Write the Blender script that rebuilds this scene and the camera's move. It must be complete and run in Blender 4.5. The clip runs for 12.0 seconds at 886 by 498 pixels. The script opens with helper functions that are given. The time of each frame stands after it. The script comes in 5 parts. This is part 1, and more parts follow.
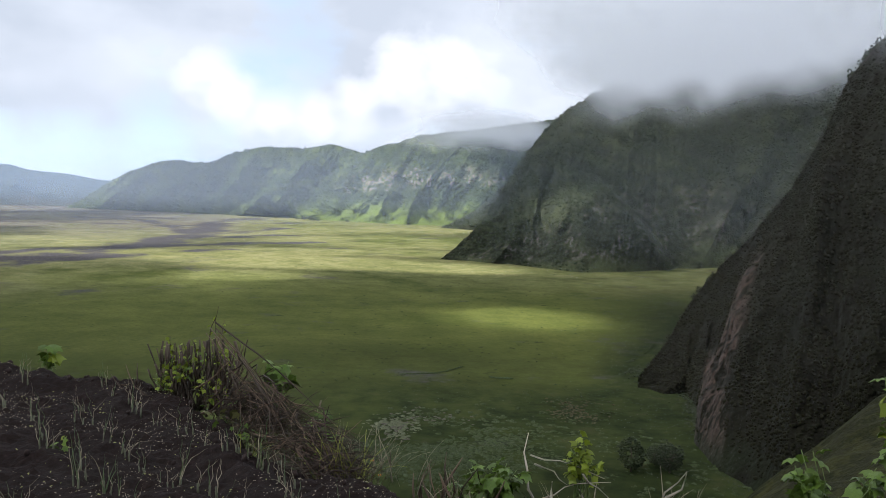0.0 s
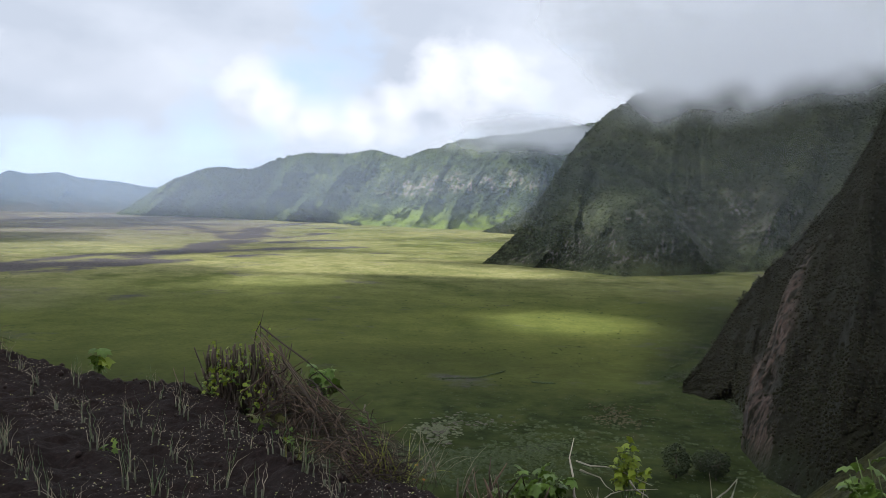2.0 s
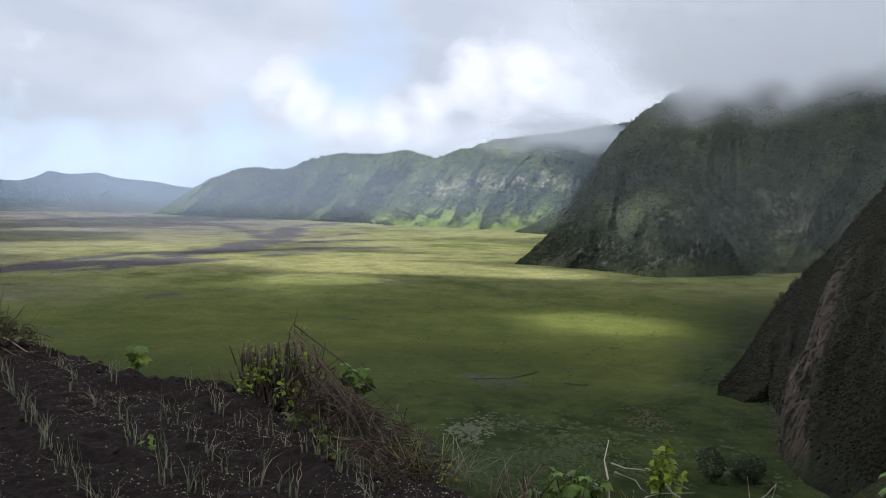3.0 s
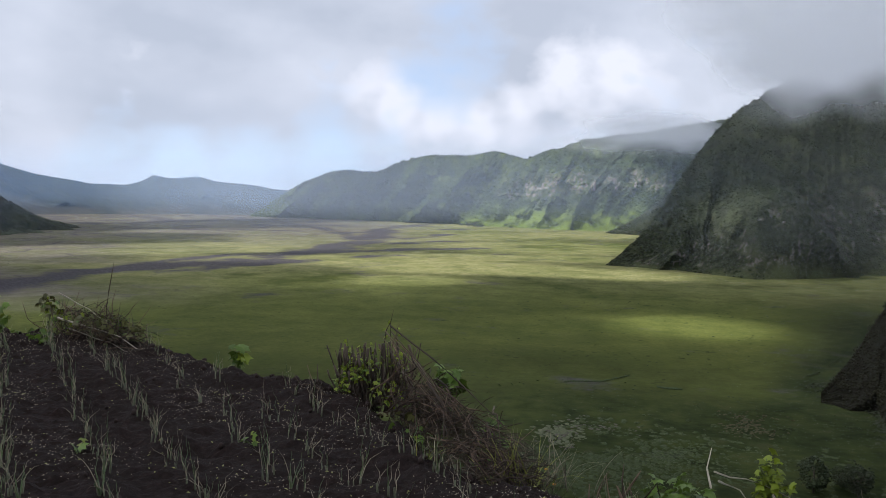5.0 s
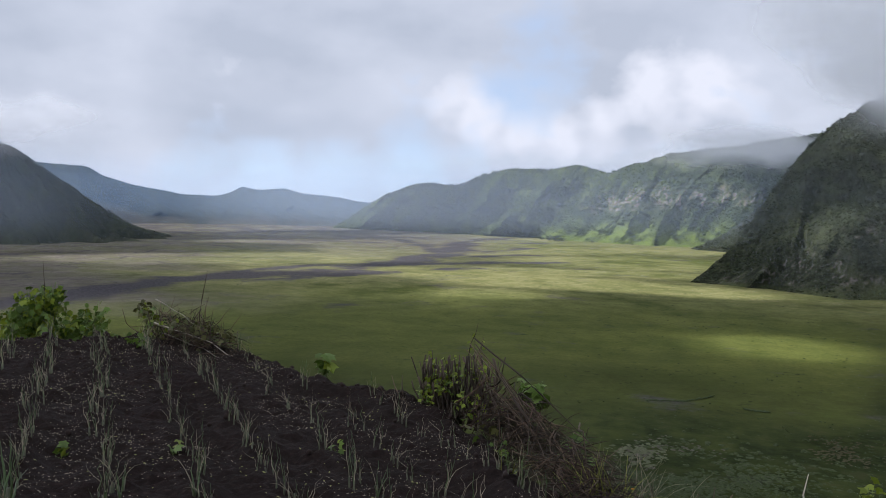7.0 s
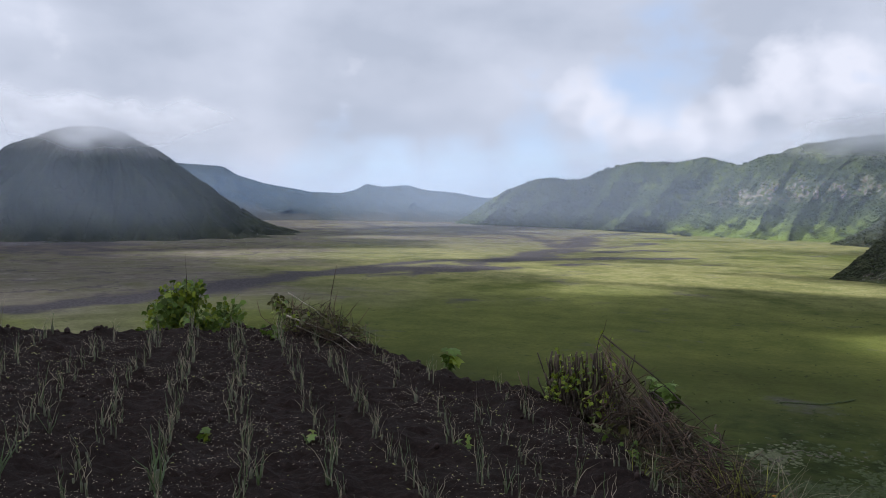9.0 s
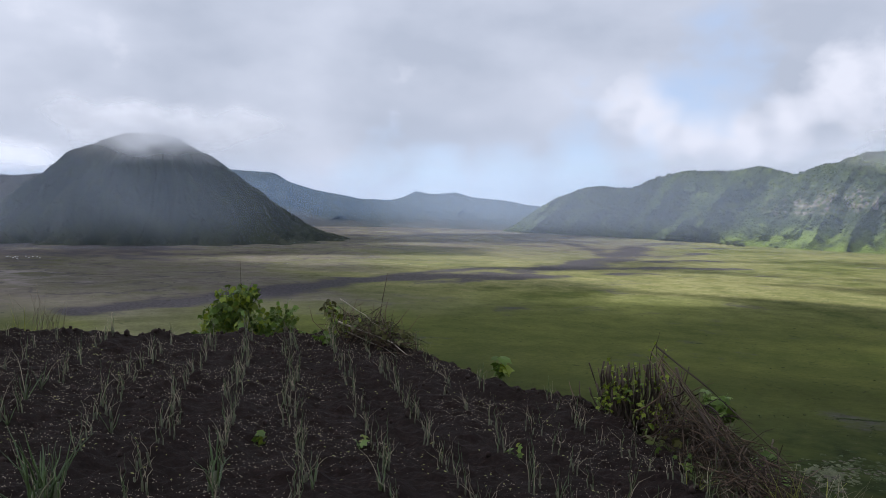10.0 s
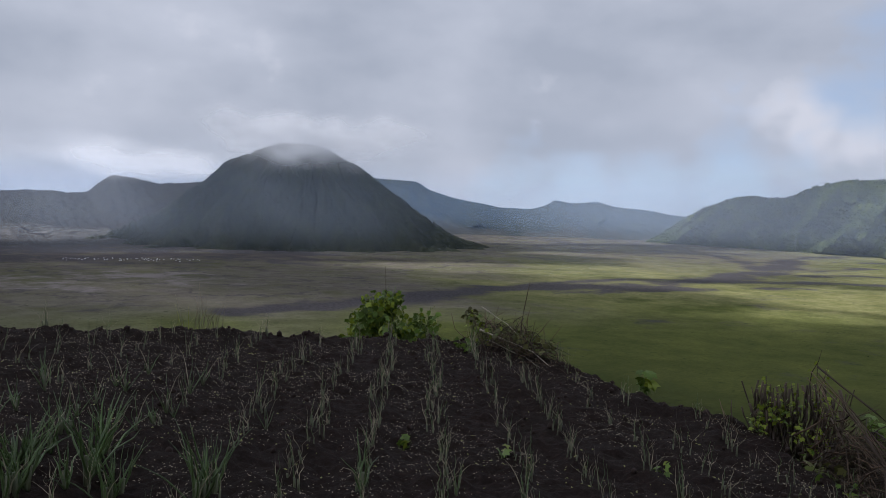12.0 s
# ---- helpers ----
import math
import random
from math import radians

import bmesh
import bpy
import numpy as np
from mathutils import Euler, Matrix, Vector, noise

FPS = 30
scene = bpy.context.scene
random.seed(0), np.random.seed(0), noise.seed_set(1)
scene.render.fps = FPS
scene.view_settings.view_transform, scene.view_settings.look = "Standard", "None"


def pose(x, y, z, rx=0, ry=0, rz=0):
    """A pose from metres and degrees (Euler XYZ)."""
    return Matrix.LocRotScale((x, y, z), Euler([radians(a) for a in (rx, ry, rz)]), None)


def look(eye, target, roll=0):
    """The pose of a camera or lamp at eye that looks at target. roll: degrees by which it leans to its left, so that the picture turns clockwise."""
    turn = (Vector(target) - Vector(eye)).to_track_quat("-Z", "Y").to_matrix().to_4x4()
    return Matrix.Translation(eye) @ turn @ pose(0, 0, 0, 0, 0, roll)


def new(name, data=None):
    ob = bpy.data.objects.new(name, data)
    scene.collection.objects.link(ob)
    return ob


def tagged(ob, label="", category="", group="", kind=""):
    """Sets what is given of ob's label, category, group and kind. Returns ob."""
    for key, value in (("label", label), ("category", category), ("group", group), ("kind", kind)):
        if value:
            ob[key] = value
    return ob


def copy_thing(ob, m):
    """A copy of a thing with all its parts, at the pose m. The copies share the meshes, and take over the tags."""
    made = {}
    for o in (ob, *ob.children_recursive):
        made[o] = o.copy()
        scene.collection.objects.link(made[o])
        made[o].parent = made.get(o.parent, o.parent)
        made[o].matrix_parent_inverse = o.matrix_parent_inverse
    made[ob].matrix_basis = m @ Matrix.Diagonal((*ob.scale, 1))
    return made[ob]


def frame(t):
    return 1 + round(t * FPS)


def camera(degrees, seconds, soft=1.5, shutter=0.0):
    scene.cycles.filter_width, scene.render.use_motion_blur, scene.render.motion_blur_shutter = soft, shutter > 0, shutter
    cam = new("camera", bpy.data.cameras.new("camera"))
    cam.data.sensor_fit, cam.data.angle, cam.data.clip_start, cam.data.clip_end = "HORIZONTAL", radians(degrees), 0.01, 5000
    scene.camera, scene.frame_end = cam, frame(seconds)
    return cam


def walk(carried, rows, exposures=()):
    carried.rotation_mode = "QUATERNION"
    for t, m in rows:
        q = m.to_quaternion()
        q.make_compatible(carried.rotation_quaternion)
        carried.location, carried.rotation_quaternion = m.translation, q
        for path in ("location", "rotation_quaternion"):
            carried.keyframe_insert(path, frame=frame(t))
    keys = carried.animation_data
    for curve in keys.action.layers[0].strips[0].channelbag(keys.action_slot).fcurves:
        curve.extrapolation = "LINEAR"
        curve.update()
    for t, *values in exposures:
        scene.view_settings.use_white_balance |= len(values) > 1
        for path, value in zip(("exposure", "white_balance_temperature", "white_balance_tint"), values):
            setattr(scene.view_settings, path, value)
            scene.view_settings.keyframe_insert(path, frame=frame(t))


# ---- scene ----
# camera: seconds, x, y, z, yaw, pitch, roll
cam = camera(56.14, 12.0, soft=0.85)
PATH = [
    (0.0, -0.000, 0.000, 1.500, 0.200, -4.322, -1.814),
    (0.5, -0.001, 0.001, 1.496, 0.284, -3.950, -1.527),
    (1.0, -0.008, 0.006, 1.496, 0.699, -3.658, -1.520),
    (1.5, -0.008, 0.008, 1.496, 1.729, -3.770, -1.405),
    (2.0, -0.015, 0.021, 1.493, 3.014, -4.093, -1.376),
    (2.5, -0.020, 0.036, 1.488, 4.125, -4.155, -1.279),
    (4.5, -0.059, 0.041, 1.488, 9.578, -4.095, -1.460),
    (5.0, -0.069, 0.048, 1.489, 11.394, -4.184, -0.914),
    (5.5, -0.078, 0.048, 1.487, 12.886, -4.070, -0.760),
    (6.0, -0.081, 0.036, 1.486, 14.153, -3.754, -0.978),
    (6.5, -0.096, 0.030, 1.488, 15.399, -3.444, -1.412),
    (8.5, -0.145, 0.043, 1.482, 23.150, -3.789, -0.580),
    (9.0, -0.159, 0.052, 1.479, 25.295, -3.856, -0.849),
    (9.5, -0.169, 0.042, 1.483, 27.054, -3.702, -1.156),
    (10.0, -0.179, 0.022, 1.484, 28.647, -3.400, -1.245),
    (10.5, -0.192, 0.021, 1.484, 30.543, -3.149, -1.313),
    (11.0, -0.204, 0.020, 1.482, 32.934, -3.037, -1.437),
    (11.5, -0.209, 0.013, 1.483, 35.684, -2.965, -1.573),
    (12.0, -0.220, 0.011, 1.482, 38.248, -3.029, -1.623),
]
EXPOSURES = [(0.0, 0.75, 5950, 13), (2.5, 0.62, 5900, 13), (5.0, 0.43, 5850, 15), (10.5, 0.31, 5800, 16), (11.5, 0.31, 5800, 16), (12.0, -0.04, 5800, 16)]
walk(cam, [(t, pose(x, y, z, 90 + pitch, roll, yaw)) for t, x, y, z, yaw, pitch, roll in PATH], EXPOSURES)

# ---- light: broken low cloud, sun from the left ----
SUN_AZ, SUN_EL = 104.0, 44.0
TO_SUN = Vector((-math.sin(radians(SUN_AZ)) * math.cos(radians(SUN_EL)),
                 math.cos(radians(SUN_AZ)) * math.cos(radians(SUN_EL)), math.sin(radians(SUN_EL))))
sun = new("sun", bpy.data.lights.new("sun", "SUN"))
sun.data.energy, sun.data.angle, sun.data.color = 5.0, radians(0.6), (1.0, 0.95, 0.86)
sun.matrix_world = look((0, 0, 0), -TO_SUN)

world = bpy.data.worlds.new("world")
scene.world = world
world.use_nodes = True
wt = world.node_tree
sky = wt.nodes.new("ShaderNodeTexSky")
sky.sky_type, sky.sun_disc = "NISHITA", False
sky.sun_elevation, sky.sun_rotation = radians(SUN_EL), radians(-SUN_AZ)
sky.altitude, sky.dust_density = 2200, 1.5
background = wt.nodes["Background"]
background.inputs["Strength"].default_value = 0.11
direction = wt.nodes.new("ShaderNodeTexCoord").outputs["Generated"]


def sky_noise(scale, detail, stretch, shift, rough=0.5):
    mp = wt.nodes.new("ShaderNodeMapping")
    mp.inputs["Scale"].default_value, mp.inputs["Location"].default_value = (1, 1, stretch), (shift, 0, 0)
    n = wt.nodes.new("ShaderNodeTexNoise")
    n.inputs["Scale"].default_value, n.inputs["Detail"].default_value, n.inputs["Roughness"].default_value = scale, detail, rough
    wt.links.new(direction, mp.inputs["Vector"])
    wt.links.new(mp.outputs[0], n.inputs["Vector"])
    return n.outputs["Fac"]


def sky_ramp(fac, a, ca, b, cb):
    r = wt.nodes.new("ShaderNodeValToRGB")
    for e, at, c in zip(r.color_ramp.elements, (a, b), (ca, cb)):
        e.position, e.color = at, (*c, 1)
    wt.links.new(fac, r.inputs[0])
    return r.outputs[0]


def sky_calc(op, a, b_):
    n = wt.nodes.new("ShaderNodeMath")
    n.operation = op
    for k, v in enumerate((a, b_)):
        if isinstance(v, (int, float)):
            n.inputs[k].default_value = v
        else:
            wt.links.new(v, n.inputs[k])
    return n.outputs[0]


def sky_mass(masses):
    """A field that is high towards the given bearings and elevations (degrees, with their half widths and weights)."""
    total = 0.0
    for az, el, half, weight in masses:
        d = wt.nodes.new("ShaderNodeVectorMath")
        d.operation = "DOT_PRODUCT"
        d.inputs[1].default_value = (-math.sin(radians(az)) * math.cos(radians(el)), math.cos(radians(az)) * math.cos(radians(el)), math.sin(radians(el)))
        wt.links.new(direction, d.inputs[0])
        m = wt.nodes.new("ShaderNodeMapRange")
        m.interpolation_type = "SMOOTHSTEP"
        m.inputs["From Min"].default_value, m.inputs["From Max"].default_value = math.cos(radians(half)), 1.0
        m.inputs["To Max"].default_value = weight
        wt.links.new(d.outputs["Value"], m.inputs["Value"])
        total = sky_calc("ADD", total, m.outputs[0])
    return total


# far cloud: soft grey layers, white cumulus heads, pale blue gaps
soft_layers = sky_calc("SUBTRACT", sky_noise(4.6, 4, 2.4, 3.1, 0.42), 0.5)
billows = sky_calc("SUBTRACT", sky_noise(15.0, 6, 1.35, 0.7, 0.5), 0.5)
tone = sky_calc("ADD", sky_calc("ADD", sky_calc("MULTIPLY", soft_layers, 2.0), sky_calc("ADD", sky_calc("MULTIPLY", billows, 0.55), 0.32)),
                sky_mass([(39.7, 3.6, 7, 0.28), (26, 5.2, 7, 0.06), (64.4, 0.6, 7, 0.22), (30.1, 7.2, 8, -0.30), (50, 9.5, 10, -0.12), (-4, 5, 9, 0.15), (20, 4, 6, 0.08)]))
base_grey = sky_ramp(tone, 0.0, (0.61, 0.65, 0.69), 0.85, (0.87, 0.895, 0.915))
puffs = sky_calc("ADD", sky_calc("ADD", sky_calc("MULTIPLY", billows, 1.5), sky_calc("MULTIPLY", soft_layers, 0.7)),
                 sky_mass([(15.9, 6.2, 3.2, 0.62), (13.2, 5.0, 3.2, 0.55), (10.2, 4.3, 3.0, 0.5), (7.4, 4.6, 3.2, 0.5), (2.0, 8.0, 4.6, 0.62), (-1.8, 7.8, 3.6, 0.4), (5, 6.5, 3.5, 0.3), (26.5, 4.5, 5, 0.08)]))
heads = wt.nodes.new("ShaderNodeMix")
heads.data_type = "RGBA"
wt.links.new(sky_ramp(puffs, 0.25, (0, 0, 0), 0.78, (1, 1, 1)), heads.inputs[0])
wt.links.new(base_grey, heads.inputs[6])
heads.inputs[7].default_value = (1.0, 1.0, 0.995, 1)
heads = heads.outputs[2]
holes = sky_calc("ADD", sky_calc("ADD", sky_calc("MULTIPLY", soft_layers, 1.5), sky_calc("MULTIPLY", billows, 1.3)),
                 sky_mass([(10.6, 8.4, 5.5, 0.26), (9.5, 11, 7, 0.2), (21.5, 0.6, 6.5, 0.62), (17.5, 2.2, 5, 0.34), (33, 1.2, 7, 0.5), (27, 0.4, 6, 0.4), (50, 8, 24, -0.5), (27, 8, 9, -0.2)]))
cover = sky_ramp(holes, 0.16, (1, 1, 1), 0.70, (0, 0, 0))
lit = wt.nodes.new("ShaderNodeVectorMath")
lit.operation = "SCALE"
lit.inputs["Scale"].default_value = 6.2
wt.links.new(heads, lit.inputs[0])
pale = wt.nodes.new("ShaderNodeMix")
pale.data_type = "RGBA"
pale.inputs[0].default_value = 0.75
wt.links.new(sky.outputs[0], pale.inputs[6])
pale.inputs[7].default_value = (4.2, 4.95, 5.75, 1)
clouds = wt.nodes.new("ShaderNodeMix")
clouds.data_type = "RGBA"
wt.links.new(cover, clouds.inputs[0])
wt.links.new(pale.outputs[2], clouds.inputs[6])
wt.links.new(lit.outputs[0], clouds.inputs[7])
wt.links.new(clouds.outputs[2], background.inputs["Color"])


# ---- small tools ----
def smooth(a, b, x):
    t = np.clip((np.asarray(x, float) - a) / (b - a), 0, 1)
    return t * t * (3 - 2 * t)


def lattice(ix, iy, seed):
    h = (ix.astype(np.int64) * 374761393 + iy.astype(np.int64) * 668265263 + seed * 974634777) & 0x7FFFFFFF
    h = ((h ^ (h >> 13)) * 1274126177) & 0x7FFFFFFF
    return ((h ^ (h >> 16)) & 0xFFFF) / 65535.0


def vnoise(x, y, seed=0):
    """Smooth noise from 0 to 1 on arrays."""
    x, y = np.asarray(x, float), np.asarray(y, float)
    ix, iy = np.floor(x), np.floor(y)
    fx, fy = x - ix, y - iy
    fx, fy = fx * fx * (3 - 2 * fx), fy * fy * (3 - 2 * fy)
    a, b = lattice(ix, iy, seed), lattice(ix + 1, iy, seed)
    c, d = lattice(ix, iy + 1, seed), lattice(ix + 1, iy + 1, seed)
    return (a * (1 - fx) + b * fx) * (1 - fy) + (c * (1 - fx) + d * fx) * fy


def fbm(x, y, octaves=4, seed=0, gain=0.5):
    total, amp, norm = 0.0, 1.0, 0.0
    for k in range(octaves):
        total = total + amp * vnoise(x * 2 ** k, y * 2 ** k, seed + 17 * k)
        norm += amp
        amp *= gain
    return total / norm


def polar(az, r, z=0.0):
    """A place by its bearing (degrees to the left of the y axis), distance and height."""
    return np.array((-math.sin(radians(az)) * r, math.cos(radians(az)) * r, z))


def grid_mesh(name, pts, masks=None, closed=False, keep=None):
    """A mesh from an array of points, rows by columns; masks become point attributes; keep says which points have faces."""
    rows, cols = pts.shape[:2]
    i = np.arange(rows * cols).reshape(rows, cols)
    if closed:
        i = np.concatenate([i, i[:, :1]], axis=1)
    faces = np.stack([i[:-1, :-1], i[:-1, 1:], i[1:, 1:], i[1:, :-1]], -1).reshape(-1, 4)
    if keep is not None:
        faces = faces[keep.ravel()[faces].any(1)]
    me = bpy.data.meshes.new(name)
    me.from_pydata(pts.reshape(-1, 3).tolist(), [], faces.tolist())
    me.polygons.foreach_set("use_smooth", [True] * len(me.polygons))
    for key, values in (masks or {}).items():
        at = me.attributes.new(key, "FLOAT", "POINT")
        at.data.foreach_set("value", np.asarray(values, np.float32).ravel())
    me.update()
    return me


def setting(name, me, material, label, category):
    me.materials.append(material)
    return tagged(new(name, me), label, category, kind="structure")


def to_mesh(name, bm, material):
    me = bpy.data.meshes.new(name)
    bm.to_mesh(me)
    bm.free()
    me.polygons.foreach_set("use_smooth", [True] * len(me.polygons))
    me.materials.append(material)
    return me


def part(name, me, parent, m=None, label=""):
    """A mesh as one part under a thing or another part."""
    ob = new(name, me)
    ob.parent = parent
    if m is not None:
        ob.matrix_basis = m
    return tagged(ob, label)


def thing(name, place, label, category, group="", turn=0.0, size=1.0):
    ob = new(name)
    ob.empty_display_size = 0.1
    ob.matrix_basis = Matrix.LocRotScale(Vector(place), Euler((0, 0, radians(turn))), (size, size, size))
    return tagged(ob, label, category, group)


def tube(bm, pts, radii, sides=5, flat=1.0):
    """A tapered tube along points; flat squeezes it across."""
    rings = []
    for k, p in enumerate(pts):
        p = Vector(p)
        d = Vector(pts[min(k + 1, len(pts) - 1)]) - Vector(pts[max(k - 1, 0)])
        q = d.normalized().to_track_quat("Z", "Y")
        rings.append([bm.verts.new(p + q @ Vector((math.cos(2 * math.pi * s / sides) * radii[k],
                                                   math.sin(2 * math.pi * s / sides) * radii[k] * flat, 0)))
                      for s in range(sides)])
    for a, b in zip(rings, rings[1:]):
        for s in range(sides):
            bm.faces.new((a[s], a[(s + 1) % sides], b[(s + 1) % sides], b[s]))
    bm.faces.new(list(reversed(rings[0])))
    bm.faces.new(rings[-1])


# ---- materials ----
def shader(name, rough=0.8, specular=0.3):
    m = bpy.data.materials.new(name)
    m.use_nodes = True
    b = m.node_tree.nodes["Principled BSDF"]
    b.inputs["Roughness"].default_value = rough
    b.inputs["Specular IOR Level"].default_value = specular
    return m, m.node_tree, b


def coords(nt):
    return nt.nodes.new("ShaderNodeTexCoord").outputs["Object"]


def noise_of(nt, vec, scale, detail=4.0, rough=0.55, stretch=None):
    if stretch:
        mp = nt.nodes.new("ShaderNodeMapping")
        mp.inputs["Scale"].default_value = stretch
        nt.links.new(vec, mp.inputs["Vector"])
        vec = mp.outputs[0]
    n = nt.nodes.new("ShaderNodeTexNoise")
    n.inputs["Scale"].default_value, n.inputs["Detail"].default_value, n.inputs["Roughness"].default_value = scale, detail, rough
    nt.links.new(vec, n.inputs["Vector"])
    return n.outputs["Fac"]


def ramp(nt, fac, *stops):
    r = nt.nodes.new("ShaderNodeValToRGB")
    for k, (at, c) in enumerate(stops):
        e = r.color_ramp.elements[k] if k < 2 else r.color_ramp.elements.new(at)
        e.position, e.color = at, (*c, 1) if len(c) == 3 else c
    nt.links.new(fac, r.inputs[0])
    return r.outputs[0]


def grey(nt, fac, a, b):
    """Maps a value so that a becomes 0 and b becomes 1."""
    n = nt.nodes.new("ShaderNodeMapRange")
    n.inputs["From Min"].default_value, n.inputs["From Max"].default_value = a, b
    nt.links.new(fac, n.inputs["Value"])
    return n.outputs[0]


def calc(nt, op, a, b):
    n = nt.nodes.new("ShaderNodeMath")
    n.operation = op
    for k, v in enumerate((a, b)):
        if isinstance(v, (int, float)):
            n.inputs[k].default_value = v
        else:
            nt.links.new(v, n.inputs[k])
    return n.outputs[0]


def blend(nt, fac, a, b, how="MIX"):
    n = nt.nodes.new("ShaderNodeMix")
    n.data_type, n.blend_type = "RGBA", how
    for key, v in (("Factor", fac), ("A", a), ("B", b)):
        socket = [s for s in n.inputs if s.name == key and s.type == ("VALUE" if key == "Factor" else "RGBA")][0]
        if isinstance(v, (int, float)):
            socket.default_value = v
        elif isinstance(v, tuple):
            socket.default_value = (*v, 1)
        else:
            nt.links.new(v, socket)
    return [s for s in n.outputs if s.type == "RGBA"][0]


def mask(nt, key):
    n = nt.nodes.new("ShaderNodeAttribute")
    n.attribute_name = key
    return n.outputs["Fac"]


def bump(nt, bsdf, height, strength, distance):
    n = nt.nodes.new("ShaderNodeBump")
    n.inputs["Strength"].default_value, n.inputs["Distance"].default_value = strength, distance
    nt.links.new(height, n.inputs["Height"])
    nt.links.new(n.outputs[0], bsdf.inputs["Normal"])


def surface(name, a, b, scale, rough=0.75, vary=0.3, relief=0.002, stretch=None, specular=0.3, through_light=0.0):
    """A two-tone grained surface, lighter or darker from object to object."""
    m, nt, p = shader(name, rough, specular)
    vec = coords(nt)
    fac = noise_of(nt, vec, scale, 5, 0.6, stretch)
    coarse = noise_of(nt, vec, scale * 0.17, 2)
    col = ramp(nt, fac, (0.3, a), (0.7, b))
    col = blend(nt, grey(nt, coarse, 0.35, 0.7), col, tuple(0.55 * x + 0.45 * y for x, y in zip(a, b)))
    info = nt.nodes.new("ShaderNodeObjectInfo").outputs["Random"]
    hsv = nt.nodes.new("ShaderNodeHueSaturation")
    nt.links.new(col, hsv.inputs["Color"])
    span = nt.nodes.new("ShaderNodeMapRange")
    span.inputs["To Min"].default_value, span.inputs["To Max"].default_value = 1 - vary, 1 + vary
    nt.links.new(info, span.inputs["Value"])
    nt.links.new(span.outputs[0], hsv.inputs["Value"])
    nt.links.new(hsv.outputs[0], p.inputs["Base Color"])
    if relief:
        bump(nt, p, fac, 0.6, relief)
    if through_light:
        t = nt.nodes.new("ShaderNodeBsdfTranslucent")
        nt.links.new(hsv.outputs[0], t.inputs["Color"])
        mix = nt.nodes.new("ShaderNodeMixShader")
        mix.inputs[0].default_value = through_light
        nt.links.new(p.outputs[0], mix.inputs[1])
        nt.links.new(t.outputs[0], mix.inputs[2])
        nt.links.new(mix.outputs[0], nt.nodes["Material Output"].inputs["Surface"])
    return m


def slope_material(name, wood, grass, rock, scree, rock_amount, grain, depth=1.0):
    """Wooded slope: tree crowns, grass on the gentle parts, bare rock on the steep ones, scree at the foot."""
    m, nt, p = shader(name, 0.9, 0.1)
    vec = coords(nt)
    crowns = nt.nodes.new("ShaderNodeTexVoronoi")
    crowns.inputs["Scale"].default_value = 1 / grain
    nt.links.new(vec, crowns.inputs["Vector"])
    dist = crowns.outputs["Distance"]
    fine = noise_of(nt, vec, 1.6 / grain, 5, 0.72)
    wide = noise_of(nt, vec, 1 / (grain * 9), 5, 0.6)
    streak = noise_of(nt, vec, 1 / (grain * 4), 4, 0.6)
    clump = noise_of(nt, vec, 0.5 / grain, 3, 0.6)
    fine = calc(nt, "ADD", calc(nt, "MULTIPLY", fine, 0.55), calc(nt, "MULTIPLY", clump, 0.45))
    col = ramp(nt, fine, (0.36, tuple(c * (1 - 0.7 * depth) for c in wood)), (0.52, wood), (0.66, tuple(c * (1 + 1.1 * depth) for c in wood)))
    col = blend(nt, grey(nt, calc(nt, "ADD", calc(nt, "MULTIPLY", wide, 0.65), calc(nt, "MULTIPLY", streak, 0.35)), 0.49, 0.58), col, ramp(nt, fine, (0.3, tuple(c * 0.7 for c in grass)), (0.75, tuple(c * 1.25 for c in grass))))
    rocks = ramp(nt, fine, (0.36, tuple(c * 0.35 for c in rock)), (0.50, rock), (0.66, tuple(min(1, c * 1.8) for c in rock)))
    runs = noise_of(nt, vec, 1 / (grain * 1.7), 4, 0.65, (1, 1, 0.22))
    where = calc(nt, "ADD", calc(nt, "MULTIPLY", runs, 0.5), calc(nt, "ADD", calc(nt, "MULTIPLY", wide, 0.3), calc(nt, "MULTIPLY", fine, 0.2)))
    bare = calc(nt, "MULTIPLY", mask(nt, "bare"), grey(nt, where, 0.56 - rock_amount, 0.61 - rock_amount))
    bare = calc(nt, "MINIMUM", bare, 1.0)
    col = blend(nt, bare, col, rocks)
    foot = calc(nt, "MULTIPLY", mask(nt, "talus"), grey(nt, wide, 0.35, 0.5))
    col = blend(nt, foot, col, blend(nt, fine, tuple(c * 0.8 for c in scree), tuple(c * 1.2 for c in scree)))
    nt.links.new(col, p.inputs["Base Color"])
    height = calc(nt, "ADD", calc(nt, "MULTIPLY", dist, -1.0), calc(nt, "MULTIPLY", fine, 1.2))
    bump(nt, p, height, 0.9 * depth, grain * 0.6 * depth)
    return m


